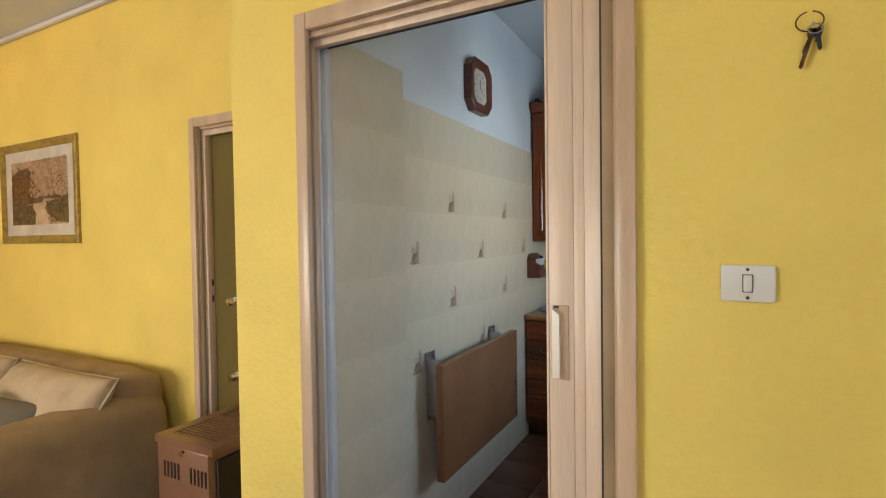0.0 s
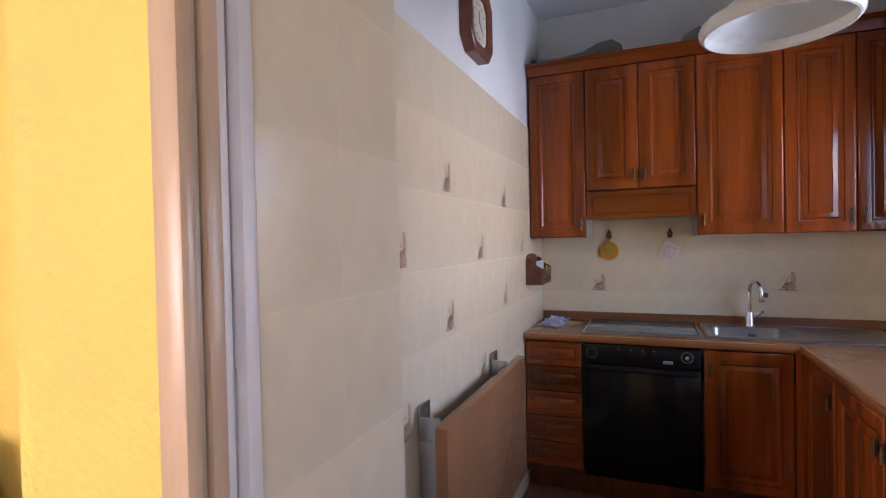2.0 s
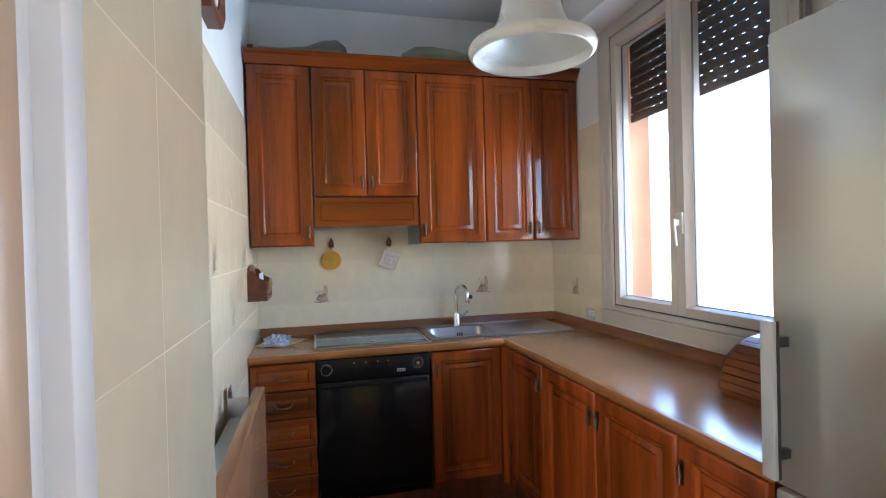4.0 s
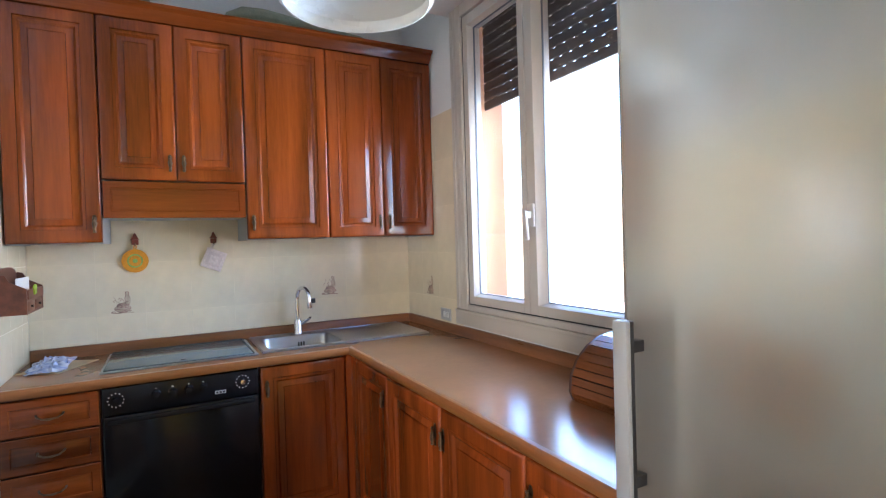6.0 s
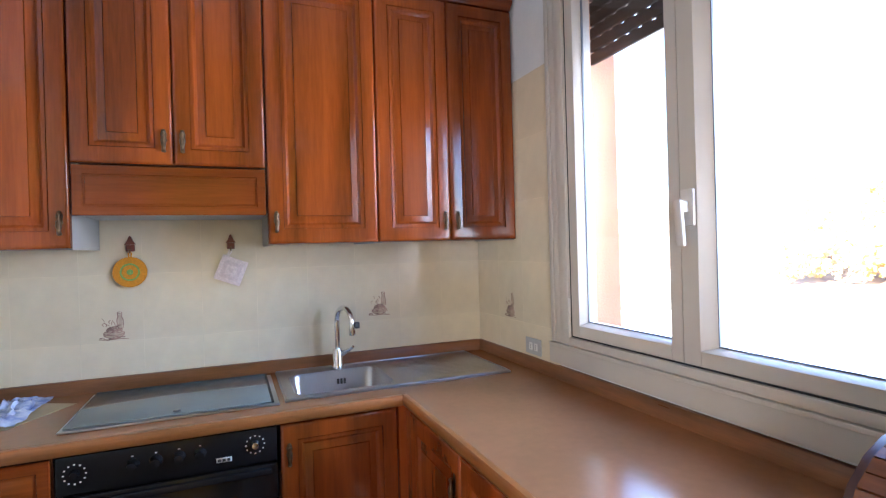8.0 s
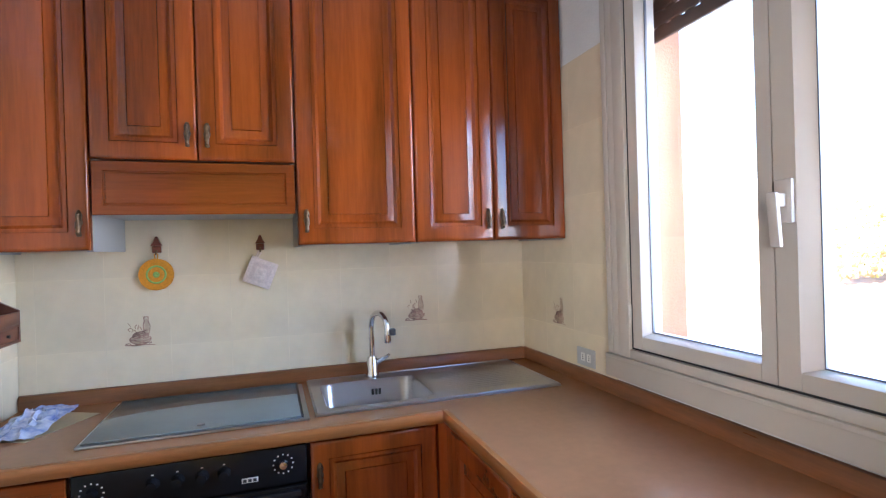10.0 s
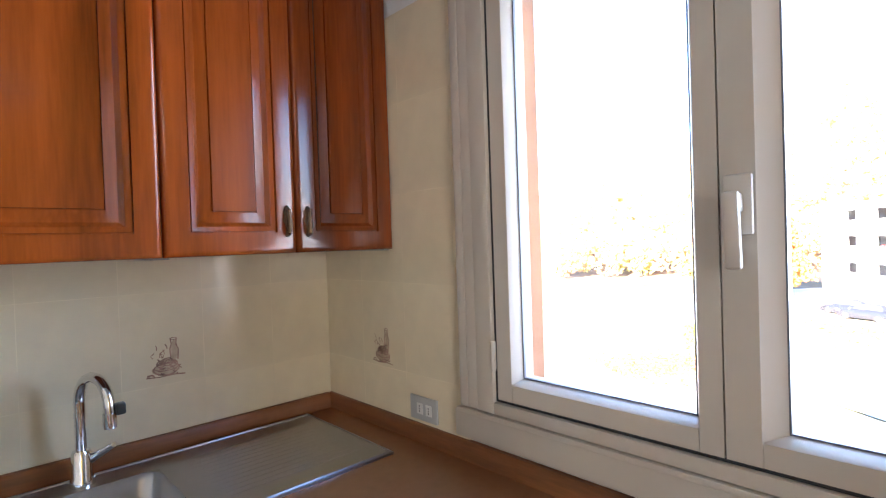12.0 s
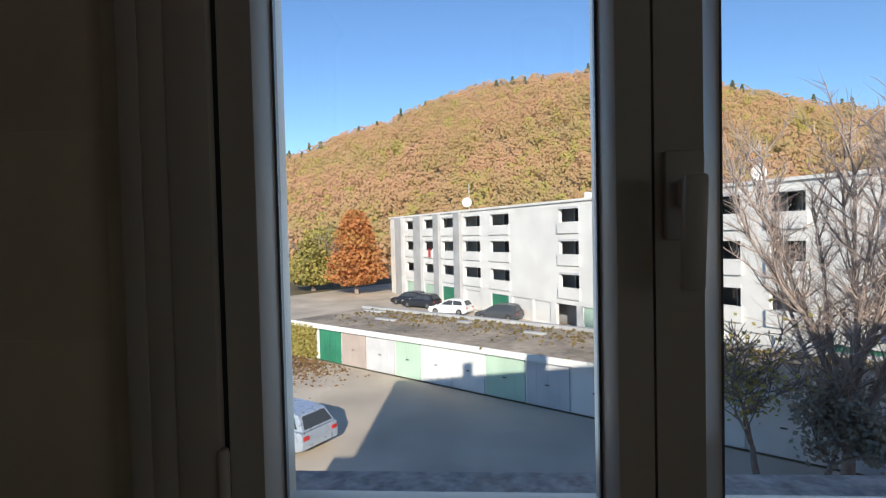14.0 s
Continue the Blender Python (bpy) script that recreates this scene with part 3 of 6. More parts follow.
# base units, front at y = 3.845 and x = 0.155
YD, XD, ZW = 3.853, 0.160, 0.862
t = thing("drawer_unit", (-1.19, YD, 0), "cherry-stained unit with five drawers under the worktop", "drawers", "base units")
part("body", boxes((-1.190, -0.874, YD, YB - 0.02, 0.10, ZW)), WOOD_DARK, t)
zz = [0.150, 0.290, 0.433, 0.577, 0.718, 0.858]
for a, b in zip(zz, zz[1:]):
    m = frame_pose((-1.186, YD, a + 0.002), (1, 0, 0), (0, 0, 1))
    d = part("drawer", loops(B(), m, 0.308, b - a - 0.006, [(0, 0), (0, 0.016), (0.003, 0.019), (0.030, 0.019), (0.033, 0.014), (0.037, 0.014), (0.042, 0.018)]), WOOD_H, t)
    bm = B()
    tube(bm, [m @ Vector((0.154 + u, (b - a) / 2 - 0.004 + v, w)) for u, v, w in ((-0.042, 0.006, 0.017), (-0.040, 0.003, 0.030), (-0.025, -0.006, 0.036), (0, -0.009, 0.038), (0.025, -0.006, 0.036), (0.040, 0.003, 0.030), (0.042, 0.006, 0.017))], [0.004, 0.0035, 0.003, 0.004, 0.003, 0.0035, 0.004], 8)
    part("handle", bm, BRASS, d, "aged brass bail handle")

ov = thing("built_in_oven", (-0.57, YD, 0.15), "black built-in oven with knobs and two dials", "oven")
part("body", boxes((-0.868, -0.284, YD + 0.002, YB - 0.06, 0.150, 0.856)), BLACK, ov)
part("control_panel", boxes((-0.868, -0.284, YD - 0.016, YD + 0.001, 0.748, 0.856), bevel=0.004), BLACK, ov)
part("door", boxes((-0.868, -0.284, YD - 0.020, YD + 0.001, 0.160, 0.742), bevel=0.006), BLACK_GLASS, ov, "dark glass oven door")
part("door_grip", boxes((-0.850, -0.302, YD - 0.034, YD - 0.021, 0.712, 0.732), bevel=0.005), BLACK, ov)
for kx in (-0.682, -0.622, -0.562, -0.506):
    k = part("knob", lathe(B(), [(0.0, -0.026), (0.012, -0.025), (0.014, -0.020), (0.016, -0.004), (0.018, 0.0), (0.0, 0.0)], (kx, YD - 0.016, 0.808), 16, "y"), BLACK, ov)
    part("mark", boxes((kx - 0.003, kx + 0.003, YD - 0.0172, YD - 0.0162, 0.830, 0.833)), PLASTIC, k)
for kx, kz, n in ((-0.822, 0.806, 12), (-0.350, 0.808, 12)):
    k = part("dial", lathe(B(), [(0.0, -0.018), (0.010, -0.017), (0.013, -0.003), (0.014, 0.0), (0.0, 0.0)], (kx, YD - 0.016, kz), 16, "y"), BLACK if kx < -0.5 else CHROME, ov)
    for i in range(n):
        a = 2 * math.pi * i / n
        part("mark", boxes((kx + 0.027 * math.cos(a) - 0.0022, kx + 0.027 * math.cos(a) + 0.0022, YD - 0.0172, YD - 0.0162, kz + 0.027 * math.sin(a) - 0.0018, kz + 0.027 * math.sin(a) + 0.0018)), PLASTIC, k)
k = part("rocker_switches", boxes((-0.462, -0.418, YD - 0.0185, YD - 0.0162, 0.770, 0.784), bevel=0.001), PLASTIC, ov, "white rocker switches")
for i in range(3):
    part("button", boxes((-0.458 + i * 0.0133, -0.449 + i * 0.0133, YD - 0.0205, YD - 0.0186, 0.773, 0.781)), DARK_PLASTIC, k)


def base_door(m, w, handle, label, body):
    t = thing("base_cabinet", tuple(m.translation), label, "kitchen cabinet", "base units")
    part("body", boxes(body), WOOD_DARK, t)
    panel_door(t, m, w, 0.706, handle=handle)
    return t


base_door(frame_pose((-0.274, YD, 0.150), (1, 0, 0), (0, 0, 1)), 0.388, (0.026, 0.615), "cherry-stained base cabinet under the sink", (-0.278, 0.120, YD, YB - 0.02, 0.10, ZW - 0.16))
cp = thing("corner_post", (0.14, YD, 0.10), "cherry-stained corner post between the base units", "cabinet trim", "base units")
part("post", boxes((0.121, XD, YD - 0.012, YD + 0.03, 0.10, ZW), (XD - 0.012, XD, 3.785, YD - 0.0125, 0.10, ZW)), WOOD, cp)
ys = [(3.782, 3.372, 0.384), (3.368, 2.912, 0.428), (2.908, 2.462, 0.026), (2.458, 2.150, 0.026)]
for a, b, hu in ys:
    base_door(frame_pose((XD, a, 0.150), (0, -1, 0), (0, 0, 1)), a - b, (hu, 0.615), "cherry-stained base cabinet under the window side worktop", (XD, XW - 0.03, b - 0.001, a + 0.001, 0.10, ZW))
pl = thing("plinth", (-0.5, YD + 0.05, 0), "dark wooden plinth under the base units", "plinth", "", "structure")
part("board", boxes((-1.19, 0.210, YD + 0.05, YD + 0.068, 0, 0.099)), WOOD_DARK, pl)
part("board", boxes((XD + 0.05, XD + 0.068, 2.14, YD + 0.049, 0, 0.099)), WOOD_DARK, pl)

# worktop: an L with the sink's opening, wooden nosing, upstand
YN, XN, YEND = 3.835, 0.150, 2.135
SX0, SX1, SY0, SY1 = -0.212, 0.160, 3.968, 4.290
wt = thing("worktop", (0, 4.1, 0.86), "brown laminate L-shaped worktop with wooden edge", "worktop")


def cells(xs, ys, keep, z0, z1):
    """A slab of grid cells, with an opening where keep says no."""
    bm = B()
    vs = {}

    def vert(i, j):
        if (i, j) not in vs:
            vs[i, j] = bm.verts.new((xs[i], ys[j], z1))
        return vs[i, j]
    for i in range(len(xs) - 1):
        for j in range(len(ys) - 1):
            if keep((xs[i] + xs[i + 1]) / 2, (ys[j] + ys[j + 1]) / 2):
                bm.faces.new((vert(i, j), vert(i + 1, j), vert(i + 1, j + 1), vert(i, j + 1)))
    out = bmesh.ops.extrude_face_region(bm, geom=bm.faces[:])
    for v in out["geom"]:
        if isinstance(v, bmesh.types.BMVert):
            v.co.z = z0
    return bm


part("top", cells(sorted([XL + 0.002, SX0, SX1, XN, XW - 0.002]), [YEND, YN, SY0, SY1, YB - 0.012], lambda x, y: not (SX0 < x < SX1 and SY0 < y < SY1) and (y > YN or x > XN), 0.866, 0.900), LAMINATE, wt)
nose = [(0.0, 0.862), (-0.014, 0.864), (-0.019, 0.872), (-0.019, 0.892), (-0.014, 0.9), (0.0, 0.9008)]
part("edge", prism(B(), [(YN + u, v) for u, v in nose], XL + 0.002, XN - 0.019, "x"), EDGE_WOOD, wt, "varnished wooden nosing")
part("edge", prism(B(), [(XN + u, v) for u, v in nose], YEND, YN, "y"), EDGE_WOOD, wt, "varnished wooden nosing")
up = [(0.0, 0.9005), (-0.016, 0.9005), (-0.016, 0.940), (-0.010, 0.950), (0.0, 0.952)]
part("upstand", prism(B(), [(YB - 0.012 + u, v) for u, v in up], XL + 0.004, XW - 0.020, "x"), UPSTAND, wt, "red-brown wooden upstand along the tiles")
part("upstand", prism(B(), [(XW - 0.003 + u, v) for u, v in up], YEND, YB - 0.012, "y"), UPSTAND, wt, "red-brown wooden upstand along the tiles")


# ---- window ----
w1_thing = thing("window_1", (0.72, 3.12, 1.06), "cream painted double casement window, closed", "window", "", "structure")
fy0, fy1, fz0, fz1 = 2.525, 3.748, 1.035, 2.578
SBX, SBY, SBZ = 0.52, 3.80, 2.580              # shutter box: front, end, underside
for nm, r in (("frame_side", (0.697, 0.733, 3.640, 3.690, 1.049, fz1)), ("frame_moulding", (0.699, 0.733, 3.6905, 3.722, 1.049, fz1)), ("frame_moulding", (0.698, 0.733, 3.7225, 3.748, 1.049, fz1)), ("frame_side", (0.697, 0.733, 2.567, 2.598, 1.049, fz1)), ("frame_moulding", (0.699, 0.733, 2.545, 2.5665, 1.049, fz1)), ("frame_moulding", (0.698, 0.733, fy0, 2.5445, 1.049, fz1)), ("frame_head", (0.697, 0.733, 2.5985, 3.6395, 2.515, fz1)), ("frame_sill", (0.697, 0.733, 2.5985, 3.6395, 1.049, 1.076)), ("sill_ledge", (0.690, 0.733, fy0 - 0.004, fy1 + 0.006, fz0, 1.0465))):
    part(nm, boxes(r, bevel=0.0016), PVC, w1_thing)
part("rebate", boxes((0.7085, 0.732, 2.5985, 2.6055, 1.077, 2.514), (0.7085, 0.732, 3.6345, 3.6395, 1.077, 2.514), (0.7085, 0.732, 2.606, 3.634, 1.0765, 1.0815)), GASKET, w1_thing, "dark gap round the sashes")
part("trim", boxes((0.708, 0.733, 2.507, 2.5205, 0.99, fz1), bevel=0.003), PVC, w1_thing)
part("apron", boxes((0.706, 0.733, fy0, fy1 + 0.03, 0.965, 1.034), bevel=0.005), PVC, w1_thing)


def sash(y0, y1, w0, w1, c0=0.010, c1=0.010):
    """A casement leaf between y0 and y1; stiles of widths w0 and w1, chamfered by c0 and c1 towards the glass."""
    bm = B()
    prism(bm, [(0.709, y0), (0.775, y0), (0.775, y0 + w0), (0.738, y0 + w0), (0.712, y0 + w0 - c0), (0.709, y0 + w0 - c0 - 0.002)], 1.082, 2.510, "z")
    prism(bm, [(0.709, y1), (0.775, y1), (0.775, y1 - w1), (0.738, y1 - w1), (0.712, y1 - w1 + c1), (0.709, y1 - w1 + c1 + 0.002)], 1.082, 2.510, "z")
    for za, zb, sg in ((1.082, 1.133, 1), (2.510, 2.450, -1)):
        prism(bm, [(0.7092, za), (0.775, za), (0.775, zb), (0.738, zb), (0.712, zb - sg * 0.010), (0.7092, zb - sg * 0.012)], y0 + w0 - c0, y1 - w1 + c1, "y")
    s = part("sash", bm, PVC, w1_thing)
    g0, g1, z0, z1 = y0 + w0, y1 - w1, 1.133, 2.450
    q = 0.003
    part("gasket", boxes((0.738, 0.746, g0, g0 + q, z0, z1), (0.738, 0.746, g1 - q, g1, z0, z1), (0.738, 0.746, g0 + q, g1 - q, z0, z0 + q), (0.738, 0.746, g0 + q, g1 - q, z1 - q, z1)), SASH_SEAL, s, "grey rubber gasket")
    p = part("pane", boxes((0.747, 0.751, g0, g1, z0, z1)), PANE, s)
    p.visible_shadow = False
    return s


left = sash(3.1505, 3.634, 0.050, 0.0525)
right = sash(2.606, 3.1475, 0.0525, 0.082, 0.010, 0.028)
part("meeting_seal", boxes((0.728, 0.736, 3.1478, 3.1502, 1.083, 2.509)), GASKET, right, "dark seal between the sashes")
for y in (3.637, 2.602):
    for z in (1.15, 2.38):
        part("hinge", lathe(B(), [(0.0, 0), (0.006, 0.001), (0.007, 0.006), (0.007, 0.062), (0.006, 0.068), (0.0, 0.069)], (0.699, y, z), 10), PVC, w1_thing)
HANDLE = material("cream_white_handle", (0.58, 0.53, 0.47), 0.35, vary=0.03)
h = part("handle_plate", boxes((0.698, 0.7088, 3.098, 3.140, 1.447, 1.543), bevel=0.004), HANDLE, right, "white window handle")
lever = boxes((0.664, 0.677, 3.108, 3.133, 1.394, 1.515), bevel=0.005)
for v in lever.verts:
    v.co.x += 0.012 * max(0.0, (1.485 - v.co.z) / 0.10) ** 2
box(lever, 0.674, 0.6985, 3.110, 3.129, 1.482, 1.512, bevel=0.004)
part("lever", lever, HANDLE, h)
# shutter box above the window
bx = thing("shutter_box", (0.65, 3.1, SBZ), "white painted shutter box above the kitchen window", "shutter box", "", "structure")
part("front", boxes((SBX, SBX + 0.018, 2.30, SBY, SBZ, ZC - 0.002), bevel=0.003), WHITE, bx)
part("underside", boxes((SBX + 0.0185, XW - 0.001, 2.30, SBY - 0.0005, SBZ + 0.002, SBZ + 0.018)), WHITE, bx)
part("end", boxes((SBX + 0.0185, XW - 0.001, SBY - 0.018, SBY, SBZ + 0.0185, ZC - 0.002)), WHITE, bx)
# outside: stone sill and rolling shutter
sl = thing("outer_sill", (1.0, 3.12, 1.05), "grey speckled stone window sill outside", "window sill", "", "structure")
part("slab", boxes((0.777, 1.040, wy0 + 0.003, wy1 - 0.003, 1.001, 1.036), bevel=0.004), SILL, sl)
structure("window_reveal", boxes((0.777, 0.990, wy1 - 0.012, wy1 - 0.002, 1.0365, wz1), (0.777, 0.990, wy0 + 0.002, wy0 + 0.012, 1.0365, wz1)), STUCCO, "orange painted outer reveal of the window", "window reveal")
sh = thing("rolling_shutter", (0.9, 3.12, 2.08), "dark brown rolling shutter let down over the window's top", "shutter")
for i in range(10):
    z = 2.078 + i * 0.048
    part("slat", boxes((0.868, 0.882, wy0 + 0.02, wy1 - 0.02, z, z + 0.042), bevel=0.003), SHUTTER, sh)
bm = B()
for i in range(9):
    z = 2.078 + i * 0.048 + 0.0415
    for k in range(19):
        y = wy0 + 0.02 + k * 0.06 + (0.02 if i % 2 else 0)
        box(bm, 0.872, 0.878, y, min(y + 0.040, wy1 - 0.021), z, z + 0.007)
tagged(part("link", bm, SHUTTER, sh), kind="stuff")

# ---- refrigerator ----
FX, FY0, FY1 = 0.135, 1.512, 2.124
f = thing("refrigerator", (0.44, 1.8, 0), "tall grey metal refrigerator with bar handles", "refrigerator")
part("body", boxes((FX + 0.052, XW - 0.04, FY0, FY1, 0.02, 1.885), bevel=0.006), FRIDGE, f)
part("upper_door", boxes((FX, FX + 0.05, FY0, FY1, 0.868, 1.885), bevel=0.009), FRIDGE, f)
part("lower_door", boxes((FX, FX + 0.05, FY0, FY1, 0.06, 0.860), bevel=0.009), FRIDGE, f)
for z0, z1 in ((0.90, 1.246), (0.50, 0.83)):
    hd = part("handle", boxes((FX - 0.054, FX - 0.042, 2.073, 2.106, z0, z1), bevel=0.003), GREY_PLASTIC, f, "grey metal bar handle")
    part("grip", boxes((FX - 0.0415, FX - 0.034, 2.074, 2.105, z0 + 0.001, z1 - 0.001)), DARK_PLASTIC, hd, "dark back of the handle")
    for z in (z0 + 0.04, z1 - 0.06):
        part("bracket", boxes((FX - 0.0335, FX, 2.080, 2.098, z, z + 0.022), bevel=0.002), DARK_PLASTIC, hd)
badge = part("badge", boxes((FX - 0.001, FX, 1.822, 1.862, 1.765, 1.800)), PLASTIC, f, "pale square badge")
part("mark", boxes((FX - 0.0015, FX - 0.0011, 1.836, 1.848, 1.777, 1.789)), GREY_PLASTIC, badge)
part("badge", boxes((FX - 0.001, FX, 1.790, 1.872, 1.735, 1.747)), PLASTIC, f, "pale lettering bar")

# ---- bread bin ----
bb = thing("bread_bin", (0.58, 2.42, 0.90), "wooden roll-top bread bin on the worktop", "bread bin")
BY0, BY1 = 2.215, 2.625
side = [(0.700, 0.901), (0.455, 0.901), (0.440, 0.928), (0.445, 0.978), (0.470, 1.024), (0.515, 1.062), (0.565, 1.084), (0.610, 1.092), (0.700, 1.092)]
for a in (BY0, BY1 - 0.014):
    part("side", prism(B(), side, a, a + 0.014, "y"), RACK_WOOD, bb, "dark rounded end of the bin")
arc = side[1:]
for (xa, za), (xb, zb) in zip(arc, arc[1:]):
    for k in range(2):
        p, q = k / 2, (k + 1) / 2
        A, C = Vector((xa + (xb - xa) * p, 0, za + (zb - za) * p)), Vector((xa + (xb - xa) * q, 0, za + (zb - za) * q))
        d = (C - A).normalized()
        n = Vector((-d.z, 0, d.x)) * -0.008
        A, C = A + n * 0.5 + d * 0.0012, C + n * 0.5 - d * 0.0012
        part("slat", prism(B(), [(A.x, A.z), (C.x, C.z), (C.x - n.x, C.z - n.z), (A.x - n.x, A.z - n.z)][::-1], BY0 + 0.0145, BY1 - 0.0145, "y"), BIN_SLAT, bb)

# ---- sink, tap, hob ----
sk = thing("sink", (0.18, 4.15, 0.90), "stainless steel inset sink with ribbed drainer", "sink")
SKX0, SKX1, SKY0, SKY1 = -0.248, 0.620, 3.925, 4.372
part("rim", cells([SKX0, SX0 + 0.003, SX1 - 0.003, SKX1], [SKY0, SY0 + 0.003, SY1 - 0.003, SKY1], lambda x, y: not (SX0 < x < SX1 and SY0 < y < SY1), 0.9005, 0.907), STEEL, sk)
bm = B()
rings = []
for inset, z in ((0.004, 0.906), (0.010, 0.895), (0.016, 0.80), (0.030, 0.765), (0.060, 0.755)):
    ring = []
    x0, x1, y0, y1 = SX0 + inset, SX1 - inset, SY0 + inset, SY1 - inset
    r = 0.045
    for cx, cy, a0 in ((x1 - r, y1 - r, 0), (x0 + r, y1 - r, 90), (x0 + r, y0 + r, 180), (x1 - r, y0 + r, 270)):
        for k in range(6):
            a = radians(a0 + 90 * k / 5)
            ring.append(bm.verts.new((cx + r * math.cos(a), cy + r * math.sin(a), z)))
    rings.append(ring)
for a, b in zip(rings, rings[1:]):
    for k in range(len(a)):
        bm.faces.new((a[k], a[(k + 1) % len(a)], b[(k + 1) % len(a)], b[k]))
bm.faces.new(rings[-1])
bowl = part("bowl", bm, STEEL, sk)
# the flats between the bowl's round corners and the rim's square opening
for sx, cx in ((-1, SX0 + 0.003), (1, SX1 - 0.003)):
    for sy, cy in ((-1, SY0 + 0.003), (1, SY1 - 0.003)):
        r = 0.047
        pts = [(cx, cy)] + [(cx - sx * r + sx * r * math.cos(radians(a)), cy - sy * r + sy * r * math.sin(radians(a))) for a in range(0, 91, 18)]
        bm = B()
        prism(bm, pts, 0.9050, 0.9062, "z")
        part("corner", bm, STEEL, bowl)
for i in range(3):
    part("overflow_slot", boxes((-0.010 + i * 0.014, -0.002 + i * 0.014, SY1 - 0.0185, SY1 - 0.0150, 0.850, 0.872)), GASKET, bowl)
for i in range(13):
    y = 4.005 + i * 0.024
    part("rib", tube(B(), [(0.215, y, 0.9055), (0.400, y, 0.9062), (0.575, y, 0.9058)], [0.0018, 0.0026, 0.0018], 6), STEEL, sk)
part("edge_bead", tube(B(), [(SKX0 + 0.006, SKY0 + 0.006, 0.907), (SKX1 - 0.006, SKY0 + 0.006, 0.907), (SKX1 - 0.006, SKY1 - 0.006, 0.907), (SKX0 + 0.006, SKY1 - 0.006, 0.907), (SKX0 + 0.006, SKY0 + 0.006, 0.907)], 0.0045, 6), STEEL, sk)
tp = thing("mixer_tap", (0.02, 4.325, 0.907), "chrome gooseneck mixer tap with black nozzle", "tap")
TX, TY = 0.005, 4.326
part("base", lathe(B(), [(0.0, 0.0), (0.026, 0.0), (0.026, 0.012), (0.022, 0.020), (0.021, 0.075), (0.018, 0.082), (0.0, 0.083)], (TX, TY, 0.907), 20), CHROME, tp)
pts = [(TX, TY, 0.98), (TX, TY, 1.10)]
for a in range(0, 181, 15):
    pts.append((TX + 0.020 * (1 - math.cos(radians(a))), TY - 0.058 * (1 - math.cos(radians(a))), 1.105 + 0.062 * math.sin(radians(a))))
pts.append((TX + 0.040, TY - 0.117, 1.080))
part("spout", tube(B(), pts, 0.0115, 12), CHROME, tp)
part("nozzle", lathe(B(), [(0.0, 0), (0.013, 0.001), (0.014, 0.01), (0.014, 0.034), (0.0, 0.035)], (TX + 0.040, TY - 0.117, 1.058), 16), CHROME, tp)
part("nozzle_button", boxes((TX + 0.050, TX + 0.070, TY - 0.130, TY - 0.106, 1.086, 1.112), bevel=0.004), DARK_PLASTIC, tp, "black plastic nozzle button")
part("lever", tube(B(), [(TX + 0.018, TY - 0.004, 0.965), (TX + 0.045, TY - 0.03, 0.985), (TX + 0.056, TY - 0.055, 1.000)], [0.012, 0.008, 0.006], 10), CHROME, tp)
hb = thing("hob", (-0.57, 4.1, 0.90), "gas hob closed under its grey glass lid", "hob")
part("tray", boxes((-0.880, -0.268, 3.905, 4.335, 0.9005, 0.908), bevel=0.003), STEEL, hb)
part("glass_lid", boxes((-0.868, -0.292, 3.916, 4.322, 0.9085, 0.915), bevel=0.002), HOB_GLASS, hb)
part("lid_rim", boxes((-0.2915, -0.285, 3.916, 4.322, 0.9085, 0.916), (-0.868, -0.285, 4.3225, 4.329, 0.9085, 0.916), bevel=0.001), GASKET, hb, "dark rim of the glass lid")
part("lid_knob", lathe(B(), [(0.0, 0.004), (0.010, 0.004), (0.012, 0.0), (0.0, 0.0)], (-0.575, 3.945, 0.916), 12), DARK_PLASTIC, hb)

# ---- pendant lamp ----
pn = thing("pendant_lamp", (-0.16, 2.72, 2.03), "white glass bell pendant lamp hanging from the ceiling", "lamp")
prof = [(0.196, 0.000), (0.204, 0.010), (0.206, 0.022), (0.200, 0.036), (0.180, 0.046), (0.150, 0.062), (0.122, 0.090), (0.104, 0.125), (0.094, 0.170), (0.088, 0.225), (0.078, 0.265), (0.050, 0.285)]
part("shade", lathe(B(), prof + [(r - 0.006, h - 0.002) for r, h in prof[::-1][1:]] + [prof[0]], (-0.165, 2.72, 2.030), 48), OPAL, pn)
part("cap", lathe(B(), [(0.0, 0.0), (0.052, 0.0), (0.050, 0.03), (0.02, 0.06), (0.0, 0.062)], (-0.165, 2.72, 2.314), 20), PLASTIC, pn)
part("cord", tube(B(), [(-0.165, 2.72, 2.37), (-0.165, 2.72, 2.88)], 0.004, 8), PLASTIC, pn)
part("ceiling_rose", lathe(B(), [(0.0, 0.0), (0.05, 0.012), (0.055, 0.04), (0.0, 0.041)], (-0.165, 2.72, 2.858), 20), PLASTIC, pn)

# ---- folding table on the wall ----
ft = thing("folding_table", (-1.1, 2.8, 0.6), "brown folding wall table, let down against the tiles", "table")
part("top", boxes((-1.112, -1.070, 2.325, 3.325, 0.335, 0.885), bevel=0.006), LAMINATE, ft)
for y in (2.42, 3.20):
    br = part("bracket", boxes((XL + 0.012, XL + 0.016, y - 0.05, y + 0.03, 0.60, 0.925), (XL + 0.016, -1.112, y - 0.05, y - 0.046, 0.62, 0.895), bevel=0.001), STEEL, ft, "grey steel folding bracket")
    part("screw", lathe(B(), [(0.0, 0.004), (0.005, 0.003), (0.006, 0.0)], (XL + 0.016, y, 0.90), 8, "x"), CHROME, br)
